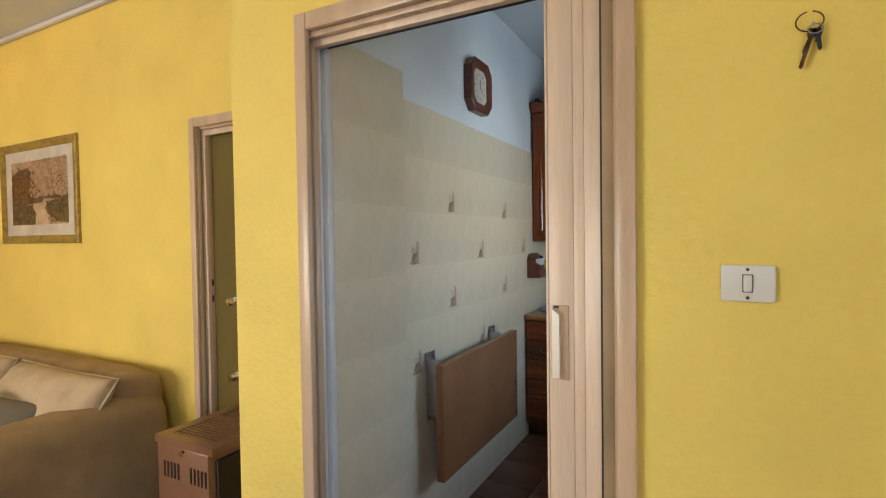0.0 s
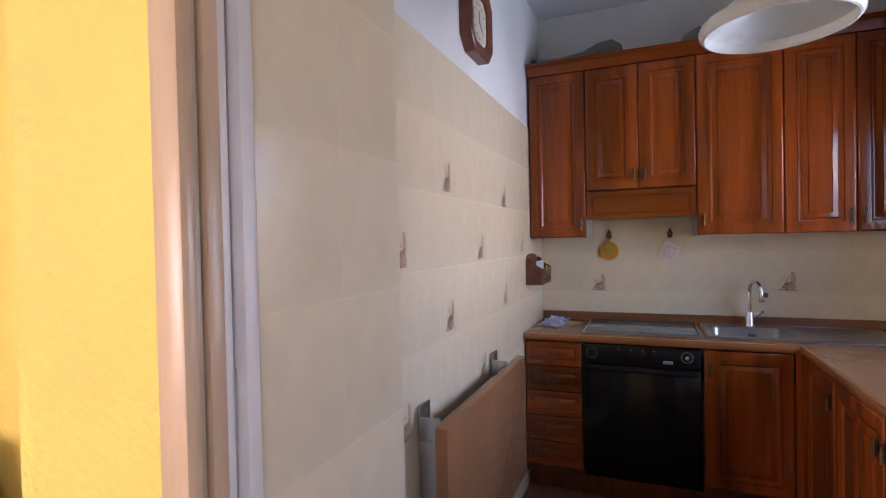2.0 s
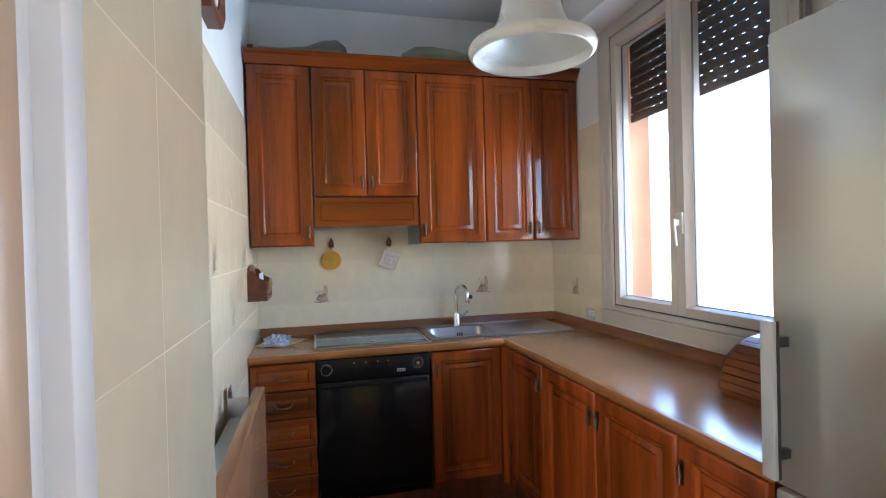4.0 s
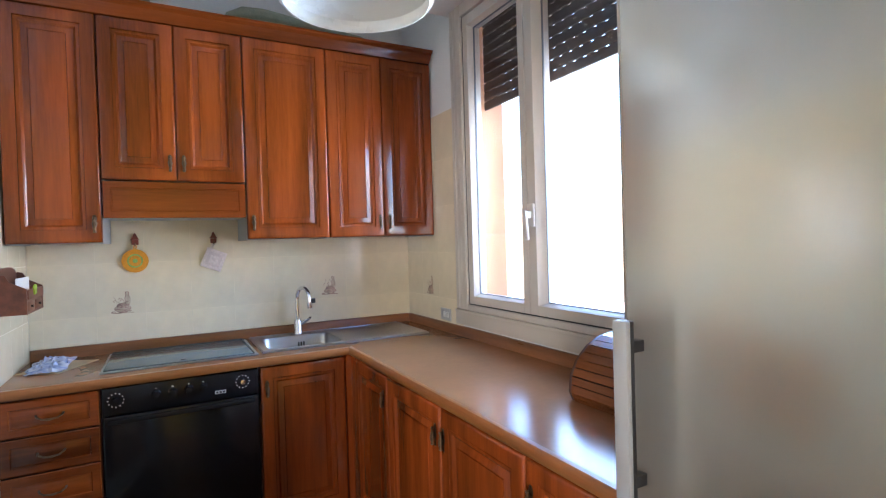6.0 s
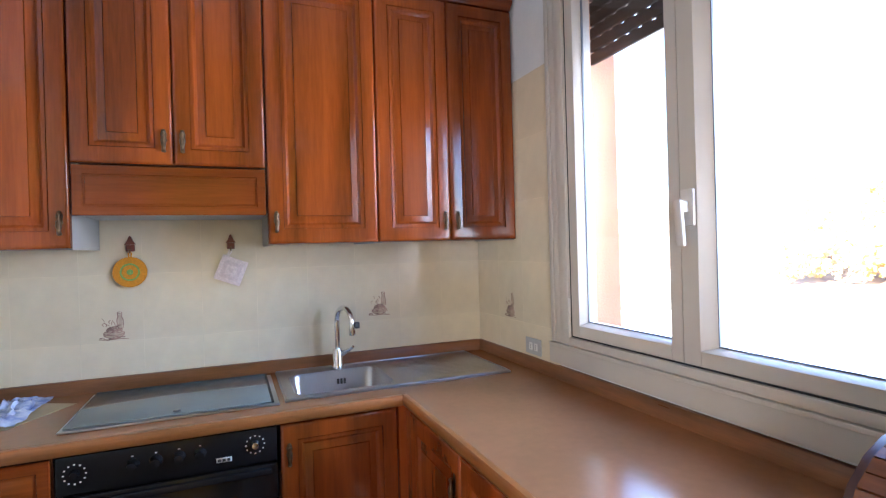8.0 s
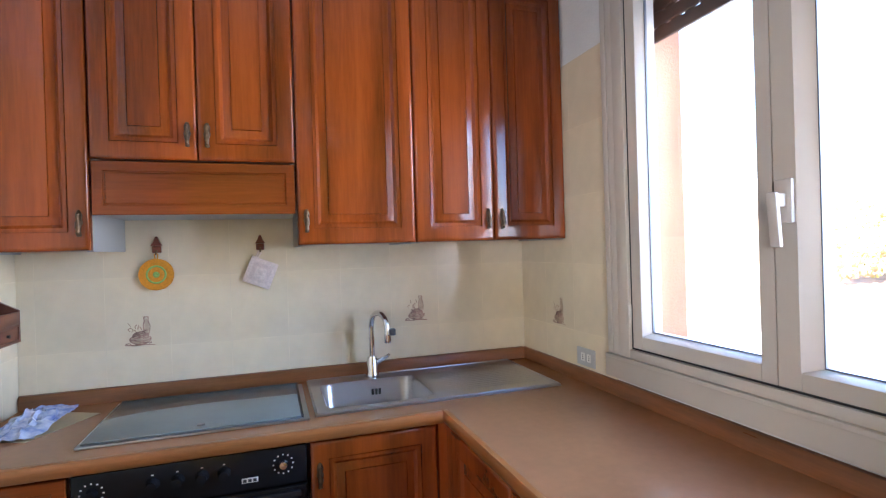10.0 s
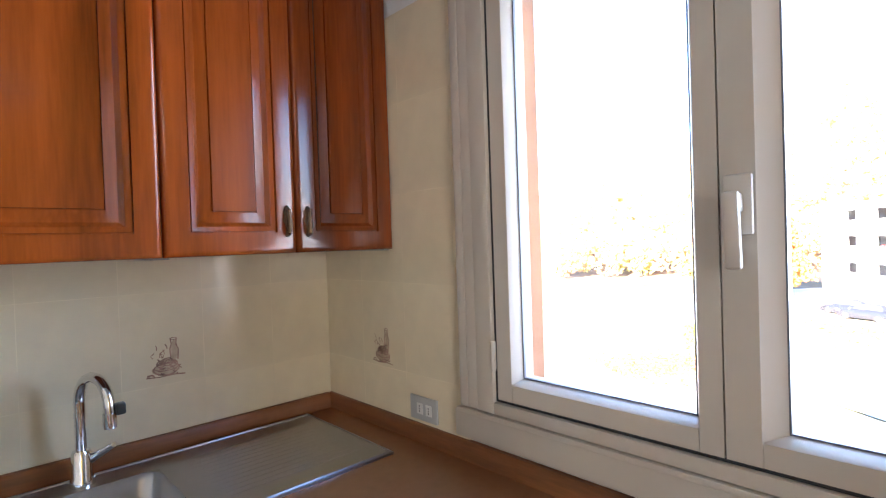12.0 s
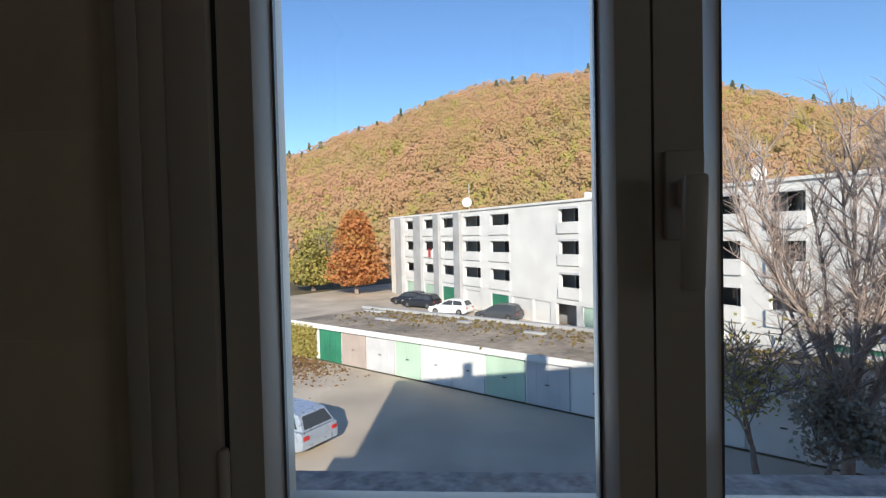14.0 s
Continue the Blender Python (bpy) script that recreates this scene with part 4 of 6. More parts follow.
part("rail", boxes((XL + 0.017, -1.113, 2.36, 3.28, 0.80, 0.825)), STEEL, ft)


# ---- living room things ----
KX = 0.185
sw = thing("light_switch", (0.09, YE, 1.39), "white plastic light switch on the yellow wall", "light switch")
plate = part("plate", boxes((0.046, 0.134, YE - 0.011, YE, 1.356, 1.424), bevel=0.004), PLASTIC, sw)
part("rocker_surround", boxes((0.081, 0.098, YE - 0.0122, YE - 0.0112, 1.374, 1.407)), DARK_PLASTIC, plate, "dark gap round the rocker")
part("rocker", boxes((0.0825, 0.0965, YE - 0.016, YE - 0.0123, 1.3755, 1.4055), bevel=0.002), PLASTIC, plate)
for z in (1.364, 1.416):
    part("screw", lathe(B(), [(0.0, -0.0015), (0.003, -0.001), (0.0032, 0.0)], (0.0895, YE - 0.0112, z), 10, "y"), BRASS, plate)
ky = thing("bunch_of_keys", (KX, YE, 1.83), "keys on an open steel ring hung on a wall hook", "keys")
ring = [(KX - 0.004 + 0.020 * math.sin(radians(a)), YE - 0.010, 1.846 + 0.017 * math.cos(radians(a))) for a in range(12, 350, 12)]
part("ring", tube(B(), ring, 0.0013, 6), BRASS, ky)
part("hook", tube(B(), [(KX, YE, 1.838), (KX, YE - 0.016, 1.836), (KX, YE - 0.018, 1.842)], 0.002, 6), STEEL, ky)
small = [(KX + 0.004 + 0.011 * math.sin(radians(a)), YE - 0.014, 1.831 + 0.008 * math.cos(radians(a))) for a in range(0, 361, 24)]
part("small_ring", tube(B(), small, 0.0012, 6), STEEL, ky)
for dx, tilt, ln, mt in ((0.0, -16, 0.062, BRASS), (0.006, 8, 0.032, GASKET)):
    m = Matrix.Translation((KX + dx, YE - 0.013, 1.828)) @ Euler((0, radians(-tilt), 0)).to_matrix().to_4x4()
    bm = B()
    prism(bm, [(-0.006, 0.004), (0.006, 0.004), (0.007, -0.006), (0.0035, -0.013), (0.003, -ln), (0.0, -ln - 0.003), (-0.003, -ln), (-0.003, -0.040 if ln > 0.05 else -0.02), (-0.0055, -0.036 if ln > 0.05 else -0.018), (-0.0035, -0.013), (-0.007, -0.006)], -0.001, 0.001)
    bm.transform(m)
    part("key", bm, mt, ky)

# framed landscape on the picture wall
PX0, PX1, PZ0, PZ1 = -4.452, -3.468, 1.473, 2.158
pc = thing("framed_painting", (-3.96, YP, 1.8), "framed landscape painting with trees over a stream", "painting")
m = frame_pose((PX0, YP, PZ0), (1, 0, 0), (0, 0, 1))
part("frame", loops(B(), m, PX1 - PX0, PZ1 - PZ0, [(0, 0), (0, 0.016), (0.006, 0.022), (0.030, 0.020), (0.040, 0.014), (0.052, 0.012), (0.054, 0.006)], fill=False), GILT, pc, "gilt wooden frame")
part("mount", loops(B(), m, PX1 - PX0, PZ1 - PZ0, [(0.050, 0.006), (0.125, 0.007), (0.127, 0.0045)], fill=False), MOUNT, pc, "cream mount")
SKY_P = material("painted_sky", (0.56, 0.38, 0.22), 0.6, vary=0.2, scale=4, grain=0.3, grain_scale=20)
TREE_P = material("painted_trees", (0.21, 0.11, 0.05), 0.6, vary=0.3, scale=14, grain=0.5, grain_scale=60)
GRASS_P = material("painted_bank", (0.21, 0.135, 0.05), 0.6, vary=0.3, scale=14, grain=0.5, grain_scale=60)
GLOW_P = material("painted_light", (0.62, 0.42, 0.25), 0.6, vary=0.2, scale=8, grain=0.4, grain_scale=40)
iw, ih, ix, iz = PX1 - PX0 - 0.254, PZ1 - PZ0 - 0.254, PX0 + 0.127, PZ0 + 0.127


def painted(points, depth, mat, name):
    bm = B()
    prism(bm, [(ix + u * iw, iz + v * ih) for u, v in points], YP - 0.0035 - depth, YP - 0.003 - depth)
    return part(name, bm, mat, pc)


painted([(0, 0), (1, 0), (1, 1), (0, 1)], 0.0, SKY_P, "canvas")
painted([(0.45, 0.42), (0.62, 0.44), (0.75, 0.5), (0.72, 0.62), (0.6, 0.66), (0.5, 0.6)], 0.0006, GLOW_P, "painted_glow")
painted([(0.0, 0.30), (0.55, 0.34), (0.58, 0.42), (0.50, 0.48), (0.42, 0.60), (0.40, 0.80), (0.30, 0.90), (0.12, 0.87), (0.03, 0.80), (0.0, 0.6)], 0.0012, TREE_P, "painted_trees")
painted([(0.55, 0.40), (1.0, 0.38), (1.0, 0.62), (0.88, 0.56), (0.78, 0.50), (0.62, 0.46)], 0.0012, TREE_P, "painted_trees")
painted([(0.0, 0.0), (0.42, 0.0), (0.44, 0.18), (0.35, 0.30), (0.0, 0.36)], 0.0018, GRASS_P, "painted_bank")
painted([(0.64, 0.16), (0.80, 0.05), (1.0, 0.02), (1.0, 0.40), (0.66, 0.34), (0.6, 0.26)], 0.0018, GRASS_P, "painted_bank")
painted([(0.42, 0.0), (0.78, 0.0), (0.64, 0.16), (0.58, 0.28), (0.50, 0.30), (0.44, 0.18)], 0.0018, GLOW_P, "painted_stream")
for u, w, h in ((0.76, 0.010, 0.70), (0.84, 0.008, 0.80), (0.92, 0.009, 0.74)):
    painted([(u, 0.38), (u + w, 0.38), (u + w * 0.5 - 0.03, h)], 0.0024, TREE_P, "painted_trunk")

PAINT_RNG = random.Random(9)


def dabs(name, count, spot, mat, size, depth):
    """Small brush marks laid over the canvas."""
    bm = B()
    for _ in range(count):
        u, v = spot()
        if not (0.02 < u < 0.98 and 0.02 < v < 0.98):
            continue
        a, r = PAINT_RNG.uniform(0, 3.14), size * PAINT_RNG.uniform(0.5, 1.4)
        c, q = math.cos(a) * r, math.sin(a) * r
        x, z, y = ix + u * iw, iz + v * ih, YP - 0.0066 - depth - PAINT_RNG.uniform(0, 0.0008)
        bm.faces.new([bm.verts.new((x + du, y, z + dv)) for du, dv in ((c, q), (-q * 0.5, c * 0.5), (-c, -q), (q * 0.5, -c * 0.5))])
    tagged(part(name, bm, mat, pc, smooth=None), kind="stuff")


LEAF_P = foliage("painted_autumn_leaves", (0.12, 0.065, 0.03), (0.30, 0.14, 0.05), (0.42, 0.22, 0.08), 3.0, 0.9)
BANK_P = foliage("painted_grass", (0.14, 0.09, 0.03), (0.27, 0.17, 0.06), (0.36, 0.25, 0.10), 3.0, 0.9)
AIR_P = foliage("painted_air", (0.46, 0.30, 0.17), (0.60, 0.41, 0.24), (0.66, 0.48, 0.30), 3.0, 0.9)
dabs("painted_air", 260, lambda: (PAINT_RNG.uniform(0.35, 1.0), PAINT_RNG.uniform(0.45, 1.0)), AIR_P, 0.030, 0.0)
dabs("painted_leaves", 420, lambda: (abs(PAINT_RNG.gauss(0.16, 0.14)), PAINT_RNG.gauss(0.60, 0.13)), LEAF_P, 0.014, 0.001)
dabs("painted_leaves", 150, lambda: (PAINT_RNG.gauss(0.84, 0.09), PAINT_RNG.gauss(0.66, 0.12)), LEAF_P, 0.007, 0.001)
dabs("painted_grass", 320, lambda: (PAINT_RNG.choice((PAINT_RNG.uniform(0, 0.42), PAINT_RNG.uniform(0.64, 1.0))), PAINT_RNG.uniform(0.02, 0.40)), BANK_P, 0.013, 0.001)

# door to the passage
d2 = casing(D2X0, D2X1, YP, D2Z, "door_frame_2", "beige varnished wooden door frame in the yellow wall")
# here too the groove's shade is painted with EDGE_SHADE
for x1, y0, y1, mt, lb in ((0.050, YP, YP + 0.016, OLIVE_TRIM, "olive beige bead of the jamb"), (0.040, YP + 0.0165, YP + 0.030, EDGE_SHADE, "groove of the jamb with shade in its colour"), (0.066, YP + 0.0305, YP + 0.052, LEAF, "pale bead of the jamb"), (0.062, YP + 0.0525, YP + 0.12, JAMB, "")):
    part("jamb", boxes((D2X0, D2X0 + x1, y0, y1, 0, D2Z - 0.002), bevel=0.002), mt, d2, lb)
part("jamb", boxes((D2X1 - 0.022, D2X1, YP, YP + 0.12, 0, D2Z - 0.002)), JAMB, d2)
part("head", boxes((D2X0 + 0.067, D2X1 - 0.0225, YP + 0.001, YP + 0.030, D2Z - 0.018, D2Z - 0.002)), JAMB, d2)
part("head", boxes((D2X0 + 0.067, D2X1 - 0.0225, YP + 0.0305, YP + 0.052, D2Z - 0.044, D2Z - 0.002), bevel=0.003), LEAF, d2, "pale lip of the head")
part("head", boxes((D2X0 + 0.067, D2X1 - 0.0225, YP + 0.0525, YP + 0.12, D2Z - 0.030, D2Z - 0.002)), JAMB, d2)
for z in (1.235, 1.150):
    part("strike_plate", boxes((D2X0 + 0.0622, D2X0 + 0.064, YP + 0.056, YP + 0.066, z, z + 0.035)), GASKET, d2, "dark strike plate")
dl = thing("passage_door", (-1.9, YP + 0.08, 0), "olive yellow painted door with chrome knobs, closed", "door", "", "structure")
OLIVE = material("olive_door_paint", (0.17, 0.125, 0.03), 0.5, vary=0.1, scale=3)
part("leaf", boxes((D2X0 + 0.0635, D2X1 - 0.0235, YP + 0.070, YP + 0.110, 0.008, D2Z - 0.032), bevel=0.003), OLIVE, dl)
for z in (1.160, 0.768):
    part("knob", lathe(B(), [(0.0, -0.050), (0.018, -0.046), (0.024, -0.034), (0.014, -0.022), (0.010, -0.012), (0.024, -0.006), (0.026, 0.0)], (-2.170, YP + 0.0700, z), 18, "y"), CHROME, dl, "chrome door knob")

# gas heater
HX0, HX1, HY0, HY1, HZ = -1.950, -1.612, 1.515, 1.985, 0.705
ht = thing("gas_heater", (-1.78, 1.7, 0), "brown enamelled gas heater with slotted top", "heater")
part("body", boxes((HX0, HX1 - 0.03, HY0, HY1, 0.05, HZ - 0.03), bevel=0.01), HEATER, ht)
part("front", boxes((HX1 - 0.029, HX1 - 0.012, HY0 + 0.03, HY1 - 0.02, 0.08, HZ - 0.06), bevel=0.004), HEATER_DARK, ht, "dark heater front")
top = part("top", cells([HX0 - 0.004, HX0 + 0.05, HX1 - 0.05, HX1 + 0.002], [HY0 - 0.004, HY0 + 0.04, HY0 + 0.225, HY0 + 0.255, HY1 - 0.03, HY1], lambda x, y: not (HX0 + 0.05 < x < HX1 - 0.05 and (HY0 + 0.04 < y < HY0 + 0.225 or HY0 + 0.255 < y < HY1 - 0.03)), HZ - 0.029, HZ), HEATER, ht)
for y0 in (HY0 + 0.04, HY0 + 0.255):
    for i in range(9):
        y = y0 + 0.006 + i * 0.0205
        part("grille_bar", boxes((HX0 + 0.05, HX1 - 0.05, y, y + 0.011, HZ - 0.012, HZ - 0.002)), HEATER, top)
for x0 in (HX0 + 0.045, HX0 + 0.205):
    for i in range(5):
        part("vent_slot", boxes((x0 + i * 0.021, x0 + 0.010 + i * 0.021, HY0 - 0.0015, HY0 + 0.002, 0.545, 0.608)), HEATER_DARK, ht)
part("knob", lathe(B(), [(0.0, -0.012), (0.010, -0.010), (0.012, 0.0)], (HX0 + 0.165, HY0, 0.655), 14, "y"), CHROME, ht)
for x in (HX0 + 0.03, HX1 - 0.09):
    for y in (HY0 + 0.03, HY1 - 0.09):
        part("foot", boxes((x, x + 0.05, y, y + 0.05, 0.0, 0.05)), DARK_PLASTIC, ht)


# sofa: loose cover over back, arm and seat
def pillow(name, centre, size, turn, mat, parent=None, label="", puff=0.5):
    """A stuffed cushion: a grid on both sides, thick in the middle, with creases."""
    bm = bmesh.new()
    n = 16
    grid = {}
    for s in (1, -1):
        for i in range(n + 1):
            for j in range(n + 1):
                u, v = 2 * i / n - 1, 2 * j / n - 1
                if s < 0 and (abs(u) == 1 or abs(v) == 1):
                    grid[s, i, j] = grid[1, i, j]
                    continue
                prof = max(0.0, (1 - abs(u) ** 2.6) * (1 - abs(v) ** 2.6)) ** puff
                pin = 1 - 0.05 * (1 - abs(u) ** 2) * abs(v) ** 4 - 0.05 * (1 - abs(v) ** 2) * abs(u) ** 4
                crease = 0.05 * noise.noise(Vector((u * 2.2, v * 2.2, s * 3.1 + size[0])))
                grid[s, i, j] = bm.verts.new((u * size[0] / 2 * pin, v * size[1] / 2 * pin, s * size[2] / 2 * (prof + crease * prof)))
    for s in (1, -1):
        for i in range(n):
            for j in range(n):
                bm.faces.new((grid[s, i, j], grid[s, i + 1, j], grid[s, i + 1, j + 1], grid[s, i, j + 1]))
    m = Matrix.Translation(centre) @ Euler([radians(a) for a in turn]).to_matrix().to_4x4()
    bm.transform(m)
    ob = part(name, bm, mat, parent, label, 180)
    edge = [m @ Vector((u * size[0] / 2 * 0.985, v * size[1] / 2 * 0.985, 0)) for u, v in ((-1, -1), (0, -0.96), (1, -1), (0.96, 0), (1, 1), (0, 0.96), (-1, 1), (-0.96, 0), (-1, -1))]
    part("piping", tube(B(), edge, 0.006, 8), PIPING, ob, "pale piping")
    return ob


def soft_block(bm, x0, x1, y0, y1, z0, z1, r, wob):
    """A padded block with well rounded edges and slight sags."""
    box(bm, x0, x1, y0, y1, z0, z1)
    bmesh.ops.bevel(bm, geom=bm.edges[:], offset=r, segments=5, affect="EDGES", profile=0.5)
    bmesh.ops.subdivide_edges(bm, edges=[e for e in bm.edges if e.calc_length() > 0.25], cuts=6, use_grid_fill=True)
    for v in bm.verts:
        v.co += Vector((noise.noise(v.co * 4), noise.noise(v.co * 4 + Vector((9, 0, 0))), noise.noise(v.co * 4 + Vector((0, 9, 0))))) * wob
    return bm


sf = thing("sofa", (-3.6, 1.4, 0), "beige sofa under a loose fabric cover, along the yellow wall", "sofa")
part("back", soft_block(B(), -4.90, -2.56, 1.72, 1.985, 0.10, 0.800, 0.085, 0.014), SOFA, sf, "", 180)
part("arm", soft_block(B(), -2.80, -2.50, 0.95, 1.975, 0.06, 0.690, 0.11, 0.016), SOFA, sf, "", 180)
part("arm", soft_block(B(), -5.10, -4.82, 0.95, 1.975, 0.06, 0.690, 0.11, 0.016), SOFA, sf, "", 180)
part("seat", soft_block(B(), -4.83, -2.79, 0.93, 1.74, 0.06, 0.44, 0.06, 0.012), SOFA, sf, "", 180)
for x in (-4.02, -3.02):
    tagged(pillow("cushion", (x, 1.585, 0.615), (0.96, 0.46, 0.26), (56, 0, 0), CUSHION), "tan back cushion with pale piping on the sofa", "cushion", "sofa cushions")
FLORAL = material("dark_patterned_fabric", (0.10, 0.12, 0.12), 0.9, vary=0.4, scale=30, grain=0.6, grain_scale=90, dark=(0.20, 0.13, 0.06))
tagged(pillow("cushion", (-2.99, 1.34, 0.585), (0.46, 0.38, 0.15), (46, 8, 20), FLORAL), "small dark patterned cushion on the sofa", "cushion", "sofa cushions")
structure("ceiling_cove", boxes((XO + 0.001, XP, YP - 0.035, YP - 0.001, ZC - 0.03, ZC - 0.001), bevel=0.008), CEIL, "white plaster cove under the ceiling", "cornice")


# ---- small kitchen things ----
ck = thing("wall_clock", (XL, 3.01, 2.33), "octagonal brown wooden wall clock with cream dial", "clock")
CY, CZ = 3.008, 2.345


def octagon(hw, hh, cut):
    return [(CY + u, CZ + v) for u, v in ((-hw + cut, -hh), (hw - cut, -hh), (hw, -hh + cut), (hw, hh - cut), (hw - cut, hh), (-hw + cut, hh), (-hw, hh - cut), (-hw, -hh + cut))]


CLOCK_WOOD = material("red_brown_clock_wood", (0.20, 0.055, 0.025), 0.35, vary=0.2, scale=8, grain=0.3, stretch=(1, 1, 4))
bm = B()
o1, o2, o3, o4 = octagon(0.145, 0.150, 0.055), octagon(0.139, 0.144, 0.053), octagon(0.092, 0.098, 0.034), octagon(0.090, 0.096, 0.033)
rings = [[bm.verts.new((x, y, z)) for y, z in o] for o, x in ((o1, XL - 0.006), (o1, XL + 0.040), (o2, XL + 0.046), (o3, XL + 0.036), (o4, XL + 0.028))]
for a, b in zip(rings, rings[1:]):
    for k in range(8):
        bm.faces.new((a[k], a[(k + 1) % 8], b[(k + 1) % 8], b[k]))
part("case", bm, CLOCK_WOOD, ck)
dial = part("dial", prism(B(), octagon(0.0915, 0.0975, 0.034), XL + 0.020, XL + 0.030, "x"), MOUNT, ck, "cream clock dial")
for i in range(12):
    a = radians(30 * i)
    y, z = CY + 0.066 * math.sin(a), CZ + 0.070 * math.cos(a)
    part("hour_mark", boxes((XL + 0.0301, XL + 0.0306, y - 0.0035, y + 0.0035, z - 0.0055, z + 0.0055)), DARK_PLASTIC, dial)
part("hand", boxes((XL + 0.031, XL + 0.0318, CY - 0.003, CY + 0.003, CZ - 0.01, CZ + 0.042)), DARK_PLASTIC, dial)
part("hand", prism(B(), [(CY, CZ - 0.004), (CY + 0.040, CZ - 0.034), (CY + 0.037, CZ - 0.038), (CY - 0.003, CZ - 0.007)], XL + 0.032, XL + 0.0328, "x"), DARK_PLASTIC, dial)

# letter rack with two little drawers
RACK = material("dark_red_brown_wood", (0.16, 0.05, 0.028), 0.4, vary=0.2, scale=6, grain=0.3, stretch=(5, 1, 5))
lr = thing("letter_rack", (XL, 4.05, 1.18), "dark wooden letter rack with small drawers on the tiles", "wall rack")
RY0, RY1, RX = 3.905, 4.195, XL + 0.095
part("back", prism(B(), [(RY0, 1.165), (RY1, 1.165), (RY1, 1.305), (RY1 - 0.03, 1.335), (RY1 - 0.08, 1.345), (RY0 + 0.08, 1.345), (RY0 + 0.03, 1.335), (RY0, 1.305)], XL, XL + 0.010, "x"), RACK, lr)
for y in (RY0, RY1 - 0.010):
    part("side", prism(B(), [(XL + 0.010, 1.165), (RX, 1.165), (RX, 1.262), (XL + 0.045, 1.290), (XL + 0.030, 1.318), (XL + 0.010, 1.322)], y, y + 0.010, "y"), RACK, lr)
part("shelf", boxes((XL + 0.010, RX, RY0 + 0.0105, RY1 - 0.0105, 1.212, 1.220)), RACK, lr)
part("bottom", boxes((XL + 0.010, RX, RY0 + 0.0105, RY1 - 0.0105, 1.165, 1.173)), RACK, lr)
part("front_rail", boxes((RX - 0.008, RX + 0.004, RY0 + 0.0105, RY1 - 0.0105, 1.2205, 1.258), bevel=0.002), RACK, lr)
for y in (RY0 + 0.012, (RY0 + RY1) / 2 + 0.002):
    dr = part("drawer", boxes((XL + 0.02, RX - 0.001, y, y + (RY1 - RY0) / 2 - 0.015, 1.1735, 1.2115), bevel=0.002), RACK, lr)
    part("knob", lathe(B(), [(0.0, 0.008), (0.006, 0.007), (0.004, 0.003), (0.005, 0.0)], (RX - 0.001, y + 0.062, 1.192), 10, "x"), DARK_PLASTIC, dr)
PAPER = material("white_paper", (0.76, 0.75, 0.70), 0.8, vary=0.05)
tagged(part("envelope", boxes((XL + 0.052, XL + 0.055, 3.955, 4.165, 1.2205, 1.302)), PAPER), "white envelope standing in the letter rack", "envelope")
GREEN_P = material("bright_green_plastic", (0.34, 0.55, 0.03), 0.45)
tagged(part("ribbon", prism(B(), [(4.000, 1.235), (4.030, 1.238), (4.034, 1.272), (4.010, 1.276), (3.985, 1.262), (3.996, 1.248)], RX + 0.004, RX + 0.009, "x"), GREEN_P), "bright green tag hanging on the letter rack", "tag")

# pot holders on hooks
HOOK = material("red_brown_lacquer", (0.17, 0.035, 0.02), 0.3, vary=0.15, scale=30)
CROCHET = [material("orange_crochet", (0.74, 0.30, 0.02), 0.95, vary=0.08, scale=120, grain=0.5, grain_scale=300, bump=0.002), material("green_crochet", (0.28, 0.50, 0.13), 0.95, vary=0.08, scale=120, grain=0.5, grain_scale=300, bump=0.002)]
PINK = material("pale_pink_crochet", (0.82, 0.70, 0.66), 0.95, vary=0.08, scale=120, grain=0.5, grain_scale=300, bump=0.002)
MAUVE = material("grey_mauve_crochet", (0.75, 0.62, 0.59), 0.95, vary=0.08, scale=120, grain=0.5, grain_scale=300, bump=0.002)
YT = YB - 0.009
for hx in (-0.762, -0.405):
    hk = thing("wall_hook", (hx, YT, 1.45), "small red-brown wooden hook on the tiles", "hook", "hooks on the tiles")
    part("roof", prism(B(), [(hx - 0.019, 1.452), (hx + 0.019, 1.452), (hx + 0.010, 1.466), (hx + 0.004, 1.482), (hx, 1.486), (hx - 0.004, 1.482), (hx - 0.010, 1.466)], YT - 0.014, YT), HOOK, hk)
    part("block", boxes((hx - 0.015, hx + 0.015, YT - 0.011, YT, 1.426, 1.4515), bevel=0.003), HOOK, hk)
    part("peg", tube(B(), [(hx, YT - 0.010, 1.434), (hx, YT - 0.022, 1.428), (hx, YT - 0.028, 1.420), (hx, YT - 0.026, 1.434)], 0.003, 8), BRASS, hk)
ph = thing("pot_holder", (-0.762, YT, 1.35), "round orange and green crocheted pot holder on a hook", "pot holder")
radii = [(0.0, 0), (0.011, 1), (0.027, 0), (0.034, 1), (0.058, 0)]
for (r0, c), (r1, k) in zip(radii, radii[1:]):
    bm = B()
    ring = [(max(r0, 0.0005), -0.010 - 0.001), ((r0 + r1) / 2, -0.0135), (r1, -0.011), (r1, -0.004), (max(r0, 0.0005), -0.004)]
    lathe(bm, ring + ring[:1], (-0.764, YT - 0.006, 1.347), 32, "y")
    part("round", bm, CROCHET[k], ph)
part("loop", tube(B(), [(-0.766, YT - 0.014, 1.402), (-0.768, YT - 0.018, 1.418), (-0.762, YT - 0.021, 1.428), (-0.757, YT - 0.018, 1.418), (-0.760, YT - 0.014, 1.402)], 0.0025, 6), CROCHET[0], ph)
ph = thing("pot_holder", (-0.405, YT, 1.35), "square pale pink crocheted pot holder on a hook", "pot holder")
m = Matrix.Translation((-0.406, YT - 0.014, 1.338)) @ Euler((radians(6), radians(22), 0)).to_matrix().to_4x4()
